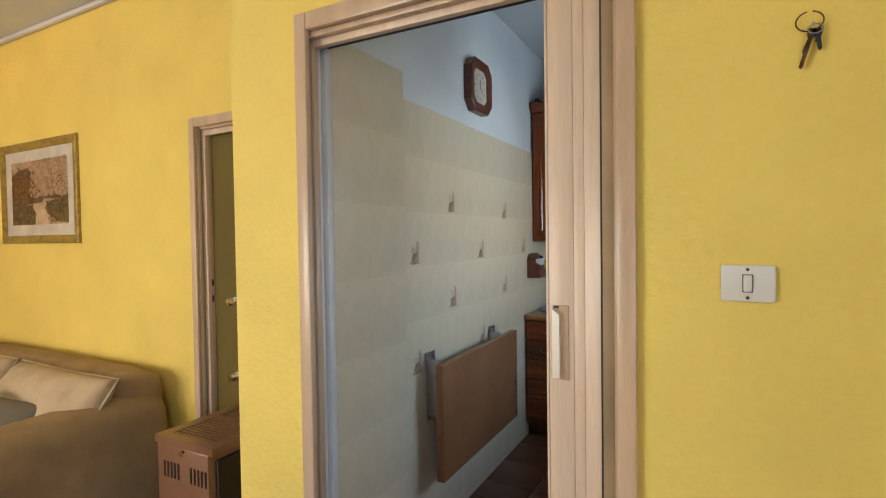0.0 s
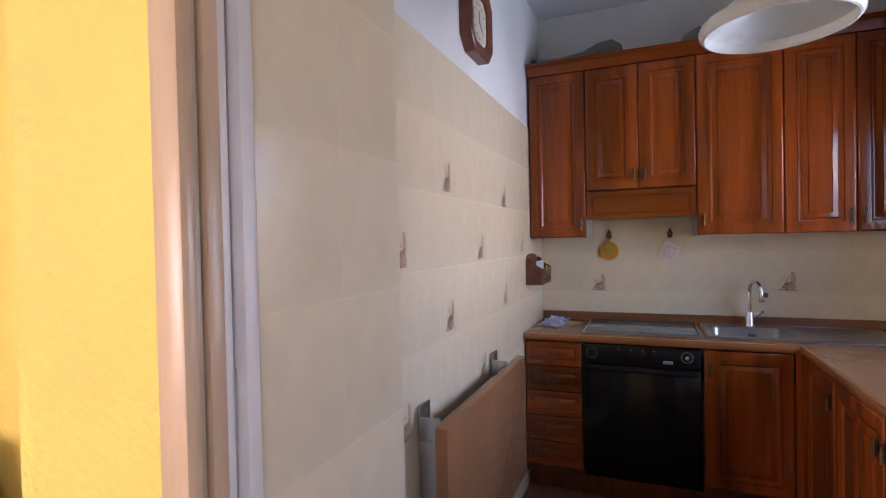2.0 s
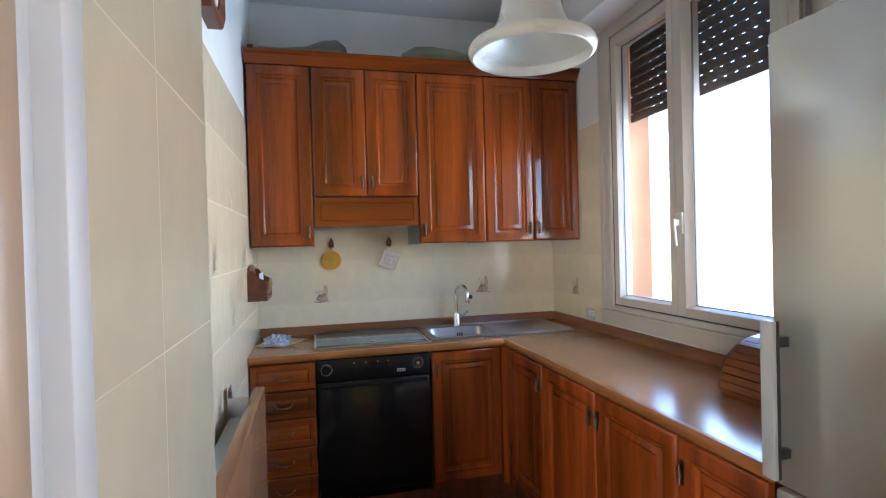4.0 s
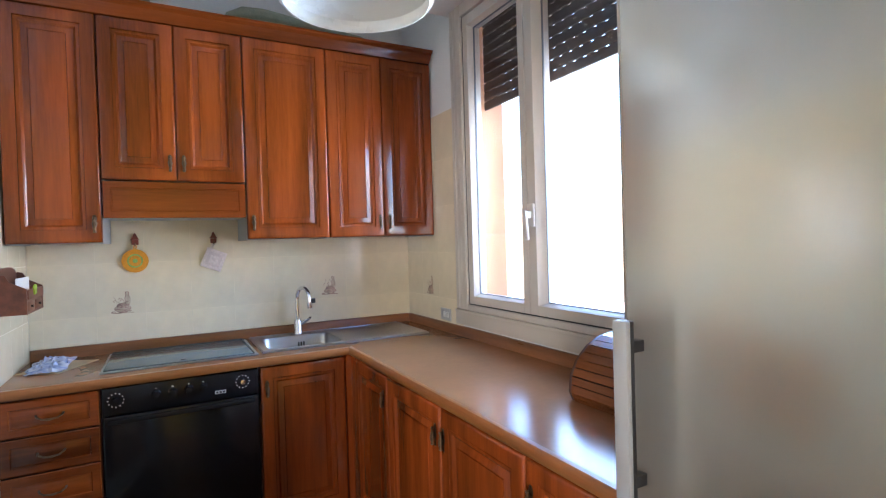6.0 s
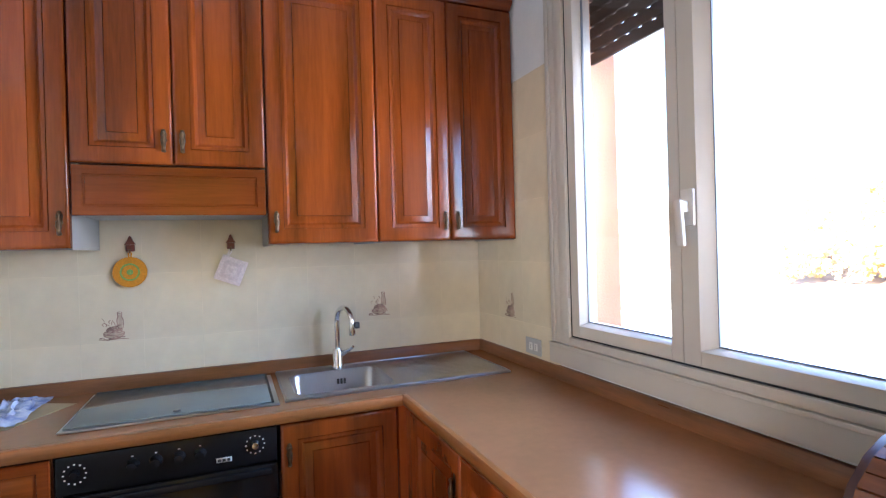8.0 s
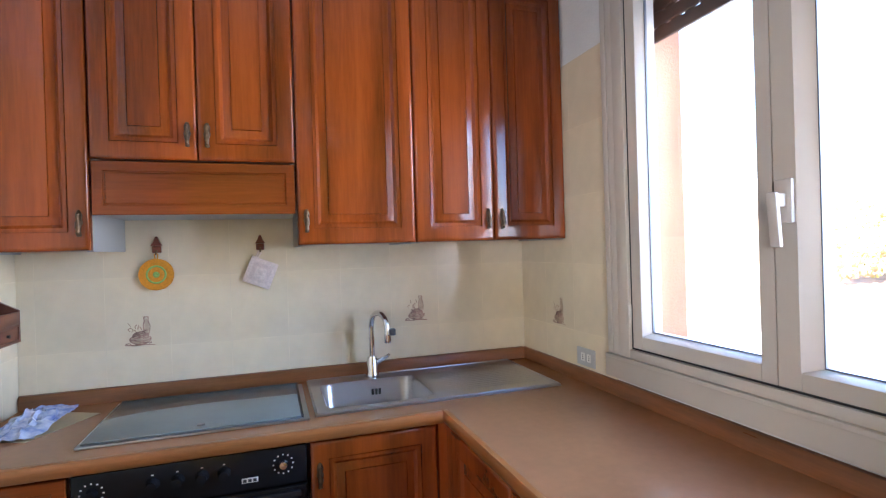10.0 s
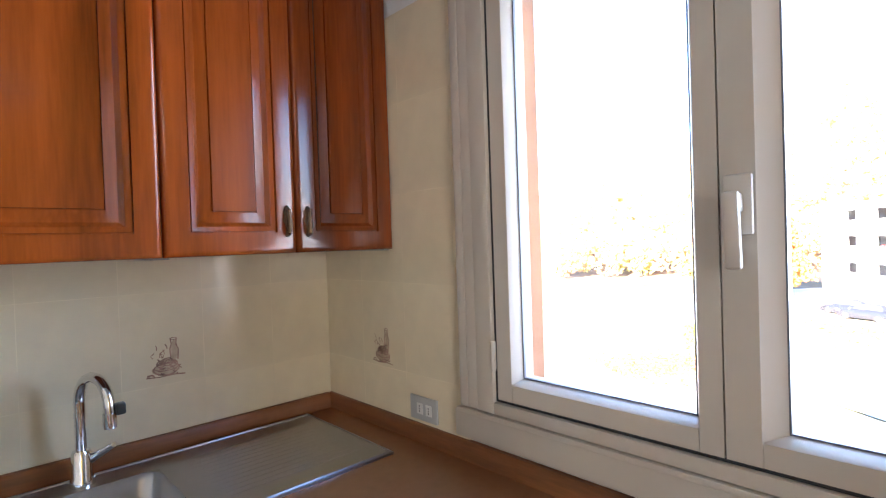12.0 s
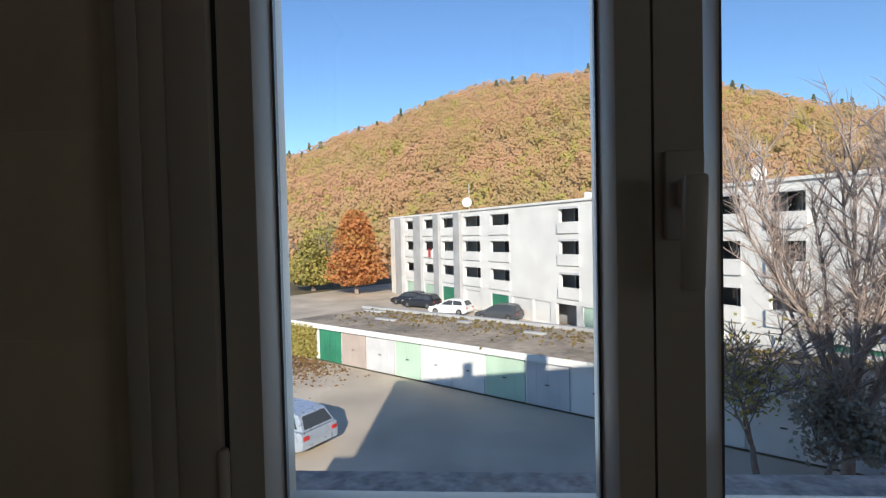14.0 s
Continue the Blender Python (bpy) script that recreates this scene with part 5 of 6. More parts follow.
for hw, d0, d1, mt in ((0.052, -0.004, 0.004, PINK), (0.036, -0.0062, -0.0041, MAUVE), (0.020, -0.0078, -0.0063, PINK), (0.009, -0.009, -0.0079, MAUVE)):
    bm = B()
    box(bm, -hw, hw, d0, d1, -hw, hw, bevel=0.0008)
    bm.transform(m)
    part("square", bm, mt, ph)
part("loop", tube(B(), [(-0.424, YT - 0.014, 1.392), (-0.412, YT - 0.020, 1.418), (-0.405, YT - 0.022, 1.428), (-0.402, YT - 0.018, 1.415), (-0.420, YT - 0.014, 1.390)], 0.0025, 6), PINK, ph)

# socket on the window wall
so = thing("wall_socket", (XW, 3.915, 1.0), "grey metal socket plate with two modules on the tiles", "socket")
pl = part("plate", boxes((XW - 0.014, XW - 0.0075, 3.862, 3.972, 0.962, 1.028), bevel=0.002), GREY_PLASTIC, so)
for y in (3.893, 3.930):
    part("module", boxes((XW - 0.0165, XW - 0.0145, y - 0.012, y + 0.012, 0.980, 1.010), bevel=0.001), PLASTIC, pl)
    for z in (0.988, 0.995, 1.002):
        part("hole", lathe(B(), [(0.0, -0.0172), (0.002, -0.0172), (0.002, -0.016)], (XW, y, z), 8, "x"), GASKET, pl)

# wrapper and paper in the worktop's corner
CRUMPLE = material("crumpled_plastic_film", (0.62, 0.66, 0.72), 0.25, vary=0.25, scale=22, grain=0.4, grain_scale=60, dark=(0.16, 0.24, 0.55))
bm = B()
bmesh.ops.create_grid(bm, x_segments=26, y_segments=18, size=0.5)
for v in bm.verts:
    u, w = v.co.x, v.co.y
    k = max(0.0, 1 - (u * u + w * w) * 3.0)
    v.co = Vector((-1.085 + w * 0.14 + 0.02 * noise.noise(Vector((u * 5, w * 5, 0))), 4.22 + u * 0.34, 0.903 + k * (0.022 + 0.030 * noise.noise(Vector((u * 9, w * 9, 3)))) + 0.004 * (1 + noise.noise(Vector((u * 20, w * 20, 7))))))
bmesh.ops.solidify(bm, geom=bm.faces[:], thickness=0.0012)
wr = part("plastic_wrapper", bm, CRUMPLE, None, "", 30)
tagged(wr, "crumpled white and blue plastic wrapper on the worktop", "wrapper")
KRAFT = material("brown_paper", (0.50, 0.36, 0.20), 0.8, vary=0.1)
pb = B()
box(pb, -0.13, 0.13, -0.09, 0.09, 0.9006, 0.9016)
pb.transform(Matrix.Translation((-1.055, 4.19, 0)) @ Matrix.Rotation(radians(62), 4, "Z"))
tagged(part("paper_sheet", pb, KRAFT), "sheet of brown paper under the wrapper", "paper")

# shutter strap and its winder beside the window
st = thing("shutter_strap", (XW, 2.45, 1.8), "grey woven shutter strap running down to a wall winder", "shutter strap")
bm = B()
pts = [(XW - 0.030, 2.500, 2.60), (XW - 0.034, 2.498, 2.2), (XW - 0.036, 2.490, 1.8), (XW - 0.032, 2.478, 1.45), (XW - 0.020, 2.466, 1.22), (XW - 0.012, 2.462, 1.14)]
vs = [(bm.verts.new((x, y - 0.010, z)), bm.verts.new((x, y + 0.010, z))) for x, y, z in pts]
for a, b in zip(vs, vs[1:]):
    bm.faces.new((a[0], a[1], b[1], b[0]))
bmesh.ops.solidify(bm, geom=bm.faces[:], thickness=0.0015)
part("strap", bm, STRAP, st)
wd = part("winder_plate", boxes((XW - 0.010, XW - 0.004, 2.430, 2.474, 1.10, 1.275), bevel=0.0015), STEEL, st, "steel winder plate")
part("slot", boxes((XW - 0.0125, XW - 0.0102, 2.440, 2.466, 1.125, 1.155)), GASKET, wd)
part("screw", lathe(B(), [(0.0, -0.013), (0.004, -0.012), (0.004, -0.010)], (XW, 2.452, 1.262), 8, "x"), CHROME, wd)

# soft rolls lying on the cabinets
FELT = material("grey_green_felt", (0.25, 0.25, 0.17), 0.95, vary=0.15, scale=8, grain=0.4, grain_scale=120, bump=0.002)
FELT2 = material("grey_brown_felt", (0.22, 0.20, 0.16), 0.95, vary=0.15, scale=8, grain=0.4, grain_scale=120, bump=0.002)
ZR = ZT + 0.052


def roll(x0, heights, mat, label):
    """A soft bundle whose height changes along x."""
    bm = B()
    rings = []
    for i, (dx, h, w) in enumerate(heights):
        rings.append([bm.verts.new((x0 + dx, 4.18 + w * math.cos(2 * math.pi * k / 14), ZR + h / 2 + h / 2 * math.sin(2 * math.pi * k / 14))) for k in range(14)])
    for a, b in zip(rings, rings[1:]):
        for k in range(14):
            bm.faces.new((a[k], a[(k + 1) % 14], b[(k + 1) % 14], b[k]))
    bm.faces.new(rings[0])
    bm.faces.new(rings[-1][::-1])
    bmesh.ops.subdivide_edges(bm, edges=bm.edges[:], cuts=2, use_grid_fill=True, smooth=0.8)
    return tagged(part("rolled_blanket", bm, mat, None, "", 180), label, "blanket")


roll(-1.150, [(0.0, 0.060, 0.05), (0.02, 0.085, 0.09), (0.14, 0.080, 0.10), (0.27, 0.095, 0.10), (0.36, 0.135, 0.11), (0.44, 0.148, 0.11), (0.49, 0.11, 0.09), (0.51, 0.04, 0.04)], FELT2, "grey soft bundle lying on the cabinets")
roll(-0.360, [(0.0, 0.04, 0.05), (0.03, 0.10, 0.09), (0.10, 0.140, 0.11), (0.20, 0.148, 0.11), (0.32, 0.135, 0.11), (0.44, 0.115, 0.11), (0.60, 0.10, 0.10), (0.72, 0.095, 0.08), (0.75, 0.04, 0.04)], FELT, "olive green soft bundle lying on the cabinets")
tagged(part("dark_box", boxes((-1.185, -1.155, 4.10, 4.22, ZR, ZR + 0.075), bevel=0.004), DARK_PLASTIC), "small dark box on the cabinets", "box")


# ---- outside ----
def P(s, n, z=0.0):
    """A place in the yard's own directions: s along the garages, n away from the block."""
    return Vector((0.5708 * s + 0.8211 * n, 0.8211 * s - 0.5708 * n, z))


YARD = Matrix(((0.5708, 0.8211, 0, 0), (0.8211, -0.5708, 0, 0), (0, 0, 1, 0), (0, 0, 0, 1)))
ZG = -6.0
rng = random.Random(4)


def yard_part(name, bm, mat, parent=None, label="", smooth=40):
    bm.transform(YARD)
    return part(name, bm, mat, parent, label, smooth)


bm = B()
bmesh.ops.create_grid(bm, x_segments=40, y_segments=40, size=2500)
for v in bm.verts:
    v.co.z = ZG - 0.02
structure("ground", bm, EARTH, "dry grassy ground reaching to the hills", "ground")
bm = B()
box(bm, -30, 60, -8.0, 17.6, ZG - 0.01, ZG)
tagged(yard_part("yard", bm, ASPHALT), "worn asphalt yard with leaves, half in shade", "yard", "", "structure")
bm = B()
box(bm, -30, 60, 24.5, 60, ZG - 0.012, ZG - 0.002)
tagged(yard_part("parking_strip", bm, ASPHALT), "asphalt parking strip before the white block", "road", "", "structure")

# garages
GN, GZ = 17.75, -3.8
ga = thing("garage_row", tuple(P(15, 20, ZG)), "long row of flat-roofed garages with coloured doors", "garage")
bm = B()
box(bm, -14, 31.0, GN + 0.10, 24.0, ZG, GZ - 0.2)
yard_part("wall", bm, CONCRETE, ga)
bm = B()
box(bm, -14.2, 31.2, GN - 0.12, 24.2, GZ - 0.195, GZ - 0.02)
yard_part("roof", bm, ROOF_MOSS, ga, "mossy flat roof")
bm = B()
box(bm, -14.2, 31.2, GN - 0.20, GN - 0.121, GZ - 0.24, GZ + 0.05)
yard_part("fascia", bm, CONCRETE, ga, "white roof edge")
bm = B()
box(bm, -14.2, 31.2, 23.9, 24.25, GZ - 0.019, GZ + 0.16)
yard_part("rear_kerb", bm, GREY_CONC, ga)
ss = [28.4, 26.35, 24.2, 21.95, 20.1, 18.1, 16.16, 14.0, 11.9, 9.8, 7.7, 5.6, 3.5, 1.4, -0.7, -2.8, -4.9]
cols = [GREEN_DOOR, TAUPE_DOOR, GREY_DOOR, PALE_GREEN, WHITE_DOOR, WHITE_DOOR, PALE_GREEN, GREY_DOOR, WHITE_DOOR, GREY_DOOR, WHITE_DOOR, WHITE_DOOR, GREY_DOOR, WHITE_DOOR, PALE_GREEN, GREY_DOOR]
for a, b, c in zip(ss, ss[1:], cols):
    bm = B()
    box(bm, b + 0.06, a - 0.06, GN + 0.02, GN + 0.099, ZG + 0.02, GZ - 0.245)
    d = yard_part("door", bm, c, ga)
    for k in range(1, 4):
        bm = B()
        s = b + (a - b) * k / 4
        box(bm, s - 0.012, s + 0.012, GN + 0.008, GN + 0.0195, ZG + 0.05, GZ - 0.28)
        yard_part("batten", bm, c, d)
    bm = B()
    box(bm, (a + b) / 2 - 0.10, (a + b) / 2 + 0.10, GN - 0.01, GN + 0.007, ZG + 0.95, ZG + 1.0)
    yard_part("lever", bm, DARK_PLASTIC, d)
for s, n, w in ((25.0, 20.8, 1.6), (20.5, 22.6, 0.9), (15.2, 21.8, 1.2), (10.5, 22.8, 1.8), (28.0, 22.9, 2.0)):
    bm = B()
    box(bm, s, s + w, n, n + 0.35, GZ - 0.019, GZ + 0.10, bevel=0.02)
    yard_part("roof_slab", bm, GREY_CONC, ga)
# dry grass tufts on the roof and leaves on the yard
GRASS = foliage("dry_grass", (0.16, 0.12, 0.04), (0.24, 0.17, 0.07), (0.12, 0.12, 0.04))
LITTER = foliage("fallen_leaves", (0.20, 0.11, 0.05), (0.27, 0.17, 0.08), (0.14, 0.08, 0.05))

SHRUB = foliage("dark_evergreen_shrub", (0.26, 0.26, 0.21), (0.32, 0.31, 0.26), (0.32, 0.27, 0.21))


def scatter(name, count, place, size, mat, label, category, kind="stuff", flat=0.0, slim=0.7):
    """Many small leaf quads; place() gives the middle of each."""
    v, f = [], []
    for _ in range(count):
        c, r = place()
        s = size * rng.uniform(0.5, 1.3)
        a = Vector((rng.gauss(0, 1), rng.gauss(0, 1), rng.gauss(0, 1) * (1 - flat))).normalized()
        b = a.cross(Vector((rng.gauss(0, 1), rng.gauss(0, 1), rng.gauss(0, 1) * (1 - flat)))).normalized()
        k = len(v)
        v += [c + a * s, c + b * s * slim, c - a * s, c - b * s * slim]
        f.append((k, k + 1, k + 2, k + 3))
    me = bpy.data.meshes.new(name)
    me.from_pydata(v, [], f)
    me.materials.append(mat)
    ob = new(name, me)
    return tagged(ob, label, category, "", kind) if label else ob


scatter("roof_moss", 1500, lambda: (P(rng.uniform(-12, 30), 24 - abs(rng.gauss(0, 2.0)), GZ + rng.uniform(-0.015, 0.05)), 0), 0.13, GRASS, "dry grass and moss growing on the garage roof", "moss", flat=0.6)
scatter("leaf_litter", 3000, lambda: (P(rng.gauss(29.0, 2.0), rng.uniform(11.5, 17.4), ZG + rng.uniform(0.0, 0.04)), 0), 0.10, LITTER, "fallen brown leaves scattered over the yard", "leaves", flat=0.85)
scatter("ivy", 2600, lambda: (P(rng.uniform(28.6, 31.5), GN - rng.uniform(0.0, 0.25), ZG + rng.uniform(0.0, 2.1)), 0), 0.10, OLIVE_LEAVES, "ivy climbing over the garages' end wall", "ivy")

# white apartment block
S0, N0, S1, N1 = 51.0, 47.24, -14.0, 21.75
flen = math.hypot(S1 - S0, N1 - N0)
fu = Vector((S1 - S0, N1 - N0, 0)) / flen
fw = Vector((fu.y, -fu.x, 0))
if (P(fw.x, fw.y)).x < 0:
    fw = -fw
FRONT = Matrix(((fu.x, fw.x, 0, S0), (fu.y, fw.y, 0, N0), (0, 0, 1, 0), (0, 0, 0, 1)))
bd = thing("apartment_building", tuple(P(S0, N0, ZG)), "white four-storey apartment block with loggias and garages", "building")


def front_part(name, bm, mat, parent, label=""):
    bm.transform(YARD @ FRONT)
    return part(name, bm, mat, parent, label)


def u_of(s):
    return (S0 - s) / (S0 - S1) * flen


openings = []
for a, b in ((46.6, 44.1), (42.1, 39.6), (38.1, 35.5), (34.0, 31.2), (29.6, 26.9), (20.85, 18.9), (9.6, 7.6), (6.2, 4.6), (1.5, -1.0), (-4.0, -6.5)):
    for z0, z1 in ((2.25, 3.42), (-0.25, 0.92), (-2.85, -1.68)):
        openings.append((u_of(a), u_of(b), z0, z1))
gar = [(u_of(a), u_of(b), ZG + 0.05, -4.15) for a, b in ((46.8, 44.2), (42.3, 39.4), (38.3, 35.4), (33.8, 31.4), (29.6, 27.1), (26.6, 24.2), (23.9, 21.9), (21.3, 19.2), (18.6, 16.5), (15.8, 13.4), (12.8, 10.4), (8.5, 6.0), (4.0, 1.5))]
us = sorted({0.0, flen, *[round(o[0], 4) for o in openings + gar], *[round(o[1], 4) for o in openings + gar]})
zs = sorted({ZG, 3.80, *[o[2] for o in openings + gar], *[o[3] for o in openings + gar]})
holes = openings + gar
bm = cells(us, zs, lambda u, z: not any(o[0] < u < o[1] and o[2] < z < o[3] for o in holes), 0.0, 0.30)
for v in bm.verts:
    v.co = Vector((v.co.x, 0.30 - v.co.z, v.co.y))
front_part("front_wall", bm, CONCRETE, bd)
bm = B()
box(bm, 0, flen, 1.6, 11.0, ZG, 3.78)
front_part("body", bm, GREY_CONC, bd)
bm = B()
box(bm, -0.2, flen + 0.2, -0.15, 11.2, 3.801, 3.98)
front_part("roof", bm, CONCRETE, bd)
for z in (-4.05, -1.55, 1.05):
    bm = B()
    box(bm, 0, flen, 0.301, 1.599, z - 0.2, z)
    front_part("floor_slab", bm, GREY_CONC, bd)
for u0, u1, z0, z1 in openings:
    bm = B()
    box(bm, u0 - 0.12, u1 + 0.12, -0.14, -0.001, z0 - 0.85, z0 + 0.02)
    bal = front_part("balcony", bm, CONCRETE, bd)
    bm = B()
    for q in (u0 + 0.1, (u0 + u1) / 2 - 0.02, u1 - 0.14):
        box(bm, q, q + 0.05, 1.50, 1.58, z0 - 0.8, z1)
    box(bm, u0 + 0.1, u1 - 0.1, 1.50, 1.58, z1 - 0.08, z1 - 0.03)
    win = front_part("window", bm, WHITE_DOOR, bd)
    bm = B()
    box(bm, u0 + 0.1, u1 - 0.1, 1.585, 1.599, z0 - 0.8, z1)
    front_part("pane", bm, DARK_WIN, win)
    bm = B()
    box(bm, u0 - 0.05, u1 + 0.05, -0.05, 0.10, z1 - 0.14, z1 + 0.03)
    front_part("awning_box", bm, WHITE_DOOR if rng.random() < 0.6 else GREY_DOOR, bd)
for i, (u0, u1, z0, z1) in enumerate(gar):
    if i == 7:
        continue
    bm = B()
    box(bm, u0, u1, 0.12, 0.20, z0, z1)
    front_part("garage_door", bm, (PALE_GREEN, PALE_GREEN, GREEN_DOOR, WHITE_DOOR, GREEN_DOOR, WHITE_DOOR, WHITE_DOOR, GREY_DOOR, PALE_GREEN, GREY_DOOR, GREEN_DOOR, WHITE_DOOR, GREEN_DOOR)[i], bd)
for s0, s1 in ((48.9, 47.2), (44.0, 42.3), (39.4, 38.3), (35.3, 34.2)):
    bm = B()
    box(bm, u_of(s0), u_of(s1), -0.42, -0.001, ZG, 3.78)
    front_part("bay", bm, GREY_CONC, bd)
CLOTH_R = material("red_cloth", (0.45, 0.03, 0.03), 0.9, vary=0.1)
CLOTH_W = material("white_cloth", (0.75, 0.74, 0.72), 0.9, vary=0.05)
for s, w, mt in ((41.6, 0.7, CLOTH_W), (40.6, 0.55, CLOTH_R), (39.9, 0.3, CLOTH_W)):
    bm = B()
    bmesh.ops.create_grid(bm, x_segments=8, y_segments=6, size=0.5)
    for v in bm.verts:
        v.co = Vector((u_of(s) + v.co.x * w, -0.20 + 0.03 * math.sin(v.co.x * 12), -0.55 + v.co.y * 1.0))
    bm.transform(YARD @ FRONT)
    tagged(part("laundry", bm, mt), "washed cloth hung over the balcony parapet", "laundry", "laundry on the balcony")
for s, h, far in ((33.5, 1.3, 41), (18.2, 0.5, 36.5), (7.2, 1.3, 34.5)):
    if h > 1:
        mast = thing("roof_antenna", tuple(P(s, far, 3.98)), "television aerial with dish on the white block's roof", "antenna")
        for pts, r in (([(0, 0, 0), (0, 0, 2.6)], 0.05), ([(-1.3, 0, 1.7), (1.3, 0, 1.7)], 0.035), ([(-0.6, 0, 2.2), (0.6, 0, 2.2)], 0.03)):
            bm = B()
            tube(bm, [Vector(p) + P(s, far, 3.98) for p in pts], r, 6)
            part("rod", bm, GREY_DOOR, mast)
        bm = B()
        lathe(bm, [(0.0, 0.10), (0.30, 0.06), (0.48, -0.05), (0.44, -0.05), (0.0, 0.06)], P(s, far - 0.4, 4.75), 18, "x")
        part("dish", bm, WHITE_DOOR, mast)
    else:
        bm = B()
        box(bm, s, s + 1.0, 36.5, 37.2, 3.985, 4.55, bevel=0.03)
        yard_part("chimney", bm, CONCRETE, bd)


# parked cars
def car(place, turn, paint, label):
    """A hatchback: lofted body, glasshouse, wheels and lights; its nose along +x."""
    t = thing("car", place, label, "car", "parked cars")
    m = Matrix.Translation(place) @ Matrix.Rotation(radians(turn), 4, "Z")

    def put(name, bm, mat, parent=t, lab="", smooth=40):
        bm.transform(m)
        return part(name, bm, mat, parent, lab, smooth)
    bm = B()
    prof = [(-2.0, 0.32), (-2.02, 0.62), (-1.96, 0.86), (-1.4, 0.93), (0.55, 0.92), (1.35, 0.82), (1.85, 0.70), (1.98, 0.52), (1.96, 0.28), (1.62, 0.20), (-1.7, 0.20)]
    rings = []
    for y, k in ((-0.84, 0.90), (-0.82, 0.985), (-0.70, 1.0), (0.70, 1.0), (0.82, 0.985), (0.84, 0.90)):
        rings.append([bm.verts.new((x * (0.97 + 0.03 * k), y, 0.5 + (z - 0.5) * k)) for x, z in prof])
    for a, b in zip(rings, rings[1:]):
        for k in range(len(prof)):
            bm.faces.new((a[k], a[(k + 1) % len(prof)], b[(k + 1) % len(prof)], b[k]))
    bm.faces.new(rings[0])
    bm.faces.new(rings[-1][::-1])
    put("body", bm, paint, smooth=35)
    bm = B()
    roof = [(-1.92, 0.90), (-1.60, 1.36), (-1.2, 1.45), (-0.2, 1.46), (0.25, 1.36), (0.95, 0.90)]
    lo = [bm.verts.new((x, -0.74 + 0.16 * max(0.0, (z - 0.9) / 0.56), z)) for x, z in roof]
    hi = [bm.verts.new((x, 0.74 - 0.16 * max(0.0, (z - 0.9) / 0.56), z)) for x, z in roof]
    for k in range(len(roof) - 1):
        bm.faces.new((lo[k], lo[k + 1], hi[k + 1], hi[k]))
    bm.faces.new(lo)
    bm.faces.new(hi[::-1])
    cabin = put("cabin", bm, paint, smooth=30)
    for sgn in (-1, 1):
        for pts in ([(-1.62, 0.95), (-1.42, 1.30), (-0.62, 1.38), (-0.62, 0.95)], [(-0.55, 0.95), (-0.55, 1.38), (-0.12, 1.38), (0.24, 1.24), (0.72, 0.95)]):
            bm = B()
            vs = [bm.verts.new((x, sgn * (0.752 - 0.16 * (z - 0.9) / 0.56), z)) for x, z in pts]
            bm.faces.new(vs)
            put("side_window", bm, DARK_WIN, cabin)
    for pts in ([(-1.905, 0.955), (-1.640, 1.335)], [(0.905, 0.955), (0.300, 1.335)]):
        bm = B()
        (xa, za), (xb, zb) = pts
        o = -0.012 if xa < 0 else 0.012
        vs = [bm.verts.new((xa + o, -0.66, za)), bm.verts.new((xa + o, 0.66, za)), bm.verts.new((xb + o, 0.52, zb)), bm.verts.new((xb + o, -0.52, zb))]
        bm.faces.new(vs)
        put("windscreen", bm, DARK_WIN, cabin)
    for x in (-1.25, 1.22):
        for sgn in (-1, 1):
            bm = B()
            lathe(bm, [(0.17, -0.10), (0.29, -0.10), (0.315, -0.06), (0.315, 0.06), (0.29, 0.10), (0.17, 0.10)], (x, sgn * 0.77, 0.315), 20, "y")
            tyre = put("wheel", bm, DARK_PLASTIC)
            bm = B()
            lathe(bm, [(0.0, -0.06), (0.05, -0.085), (0.175, -0.08), (0.18, 0.0), (0.175, 0.08), (0.05, 0.085), (0.0, 0.06)], (x, sgn * 0.77, 0.315), 14, "y")
            put("rim", bm, STEEL, tyre)
    for x, mt, nm in ((-2.005, CLOTH_R, "tail_light"), (1.905, PLASTIC, "headlight")):
        for sgn in (-1, 1):
            bm = B()
            box(bm, x - 0.02, x + 0.03, sgn * 0.66 - 0.13, sgn * 0.66 + 0.13, 0.62, 0.76, bevel=0.01)
            put(nm, bm, mt)
    return t


SILVER = material("silver_blue_car_paint", (0.42, 0.47, 0.54), 0.28, 0.4, vary=0.03)
CAR_DARK = material("black_car_paint", (0.02, 0.02, 0.025), 0.2, vary=0.03)
CAR_WHITE = material("white_car_paint", (0.74, 0.74, 0.74), 0.25, vary=0.03)
CAR_GREY = material("dark_grey_car_paint", (0.06, 0.065, 0.07), 0.25, vary=0.03)
car((18.4, 10.7, ZG), 62, SILVER, "silver blue hatchback parked in the yard")
for px, py, turn, mt, lb in ((55.6, 10.9, 62, CAR_DARK, "black car parked before the white block"), (53.0, 9.3, 62, CAR_DARK, "black car parked before the white block"), (48.3, 6.0, 66, CAR_WHITE, "white hatchback parked before the white block"), (44.6, 1.6, 62, CAR_GREY, "dark grey car parked before the white block")):
    car((px, py, ZG), turn, mt, lb)


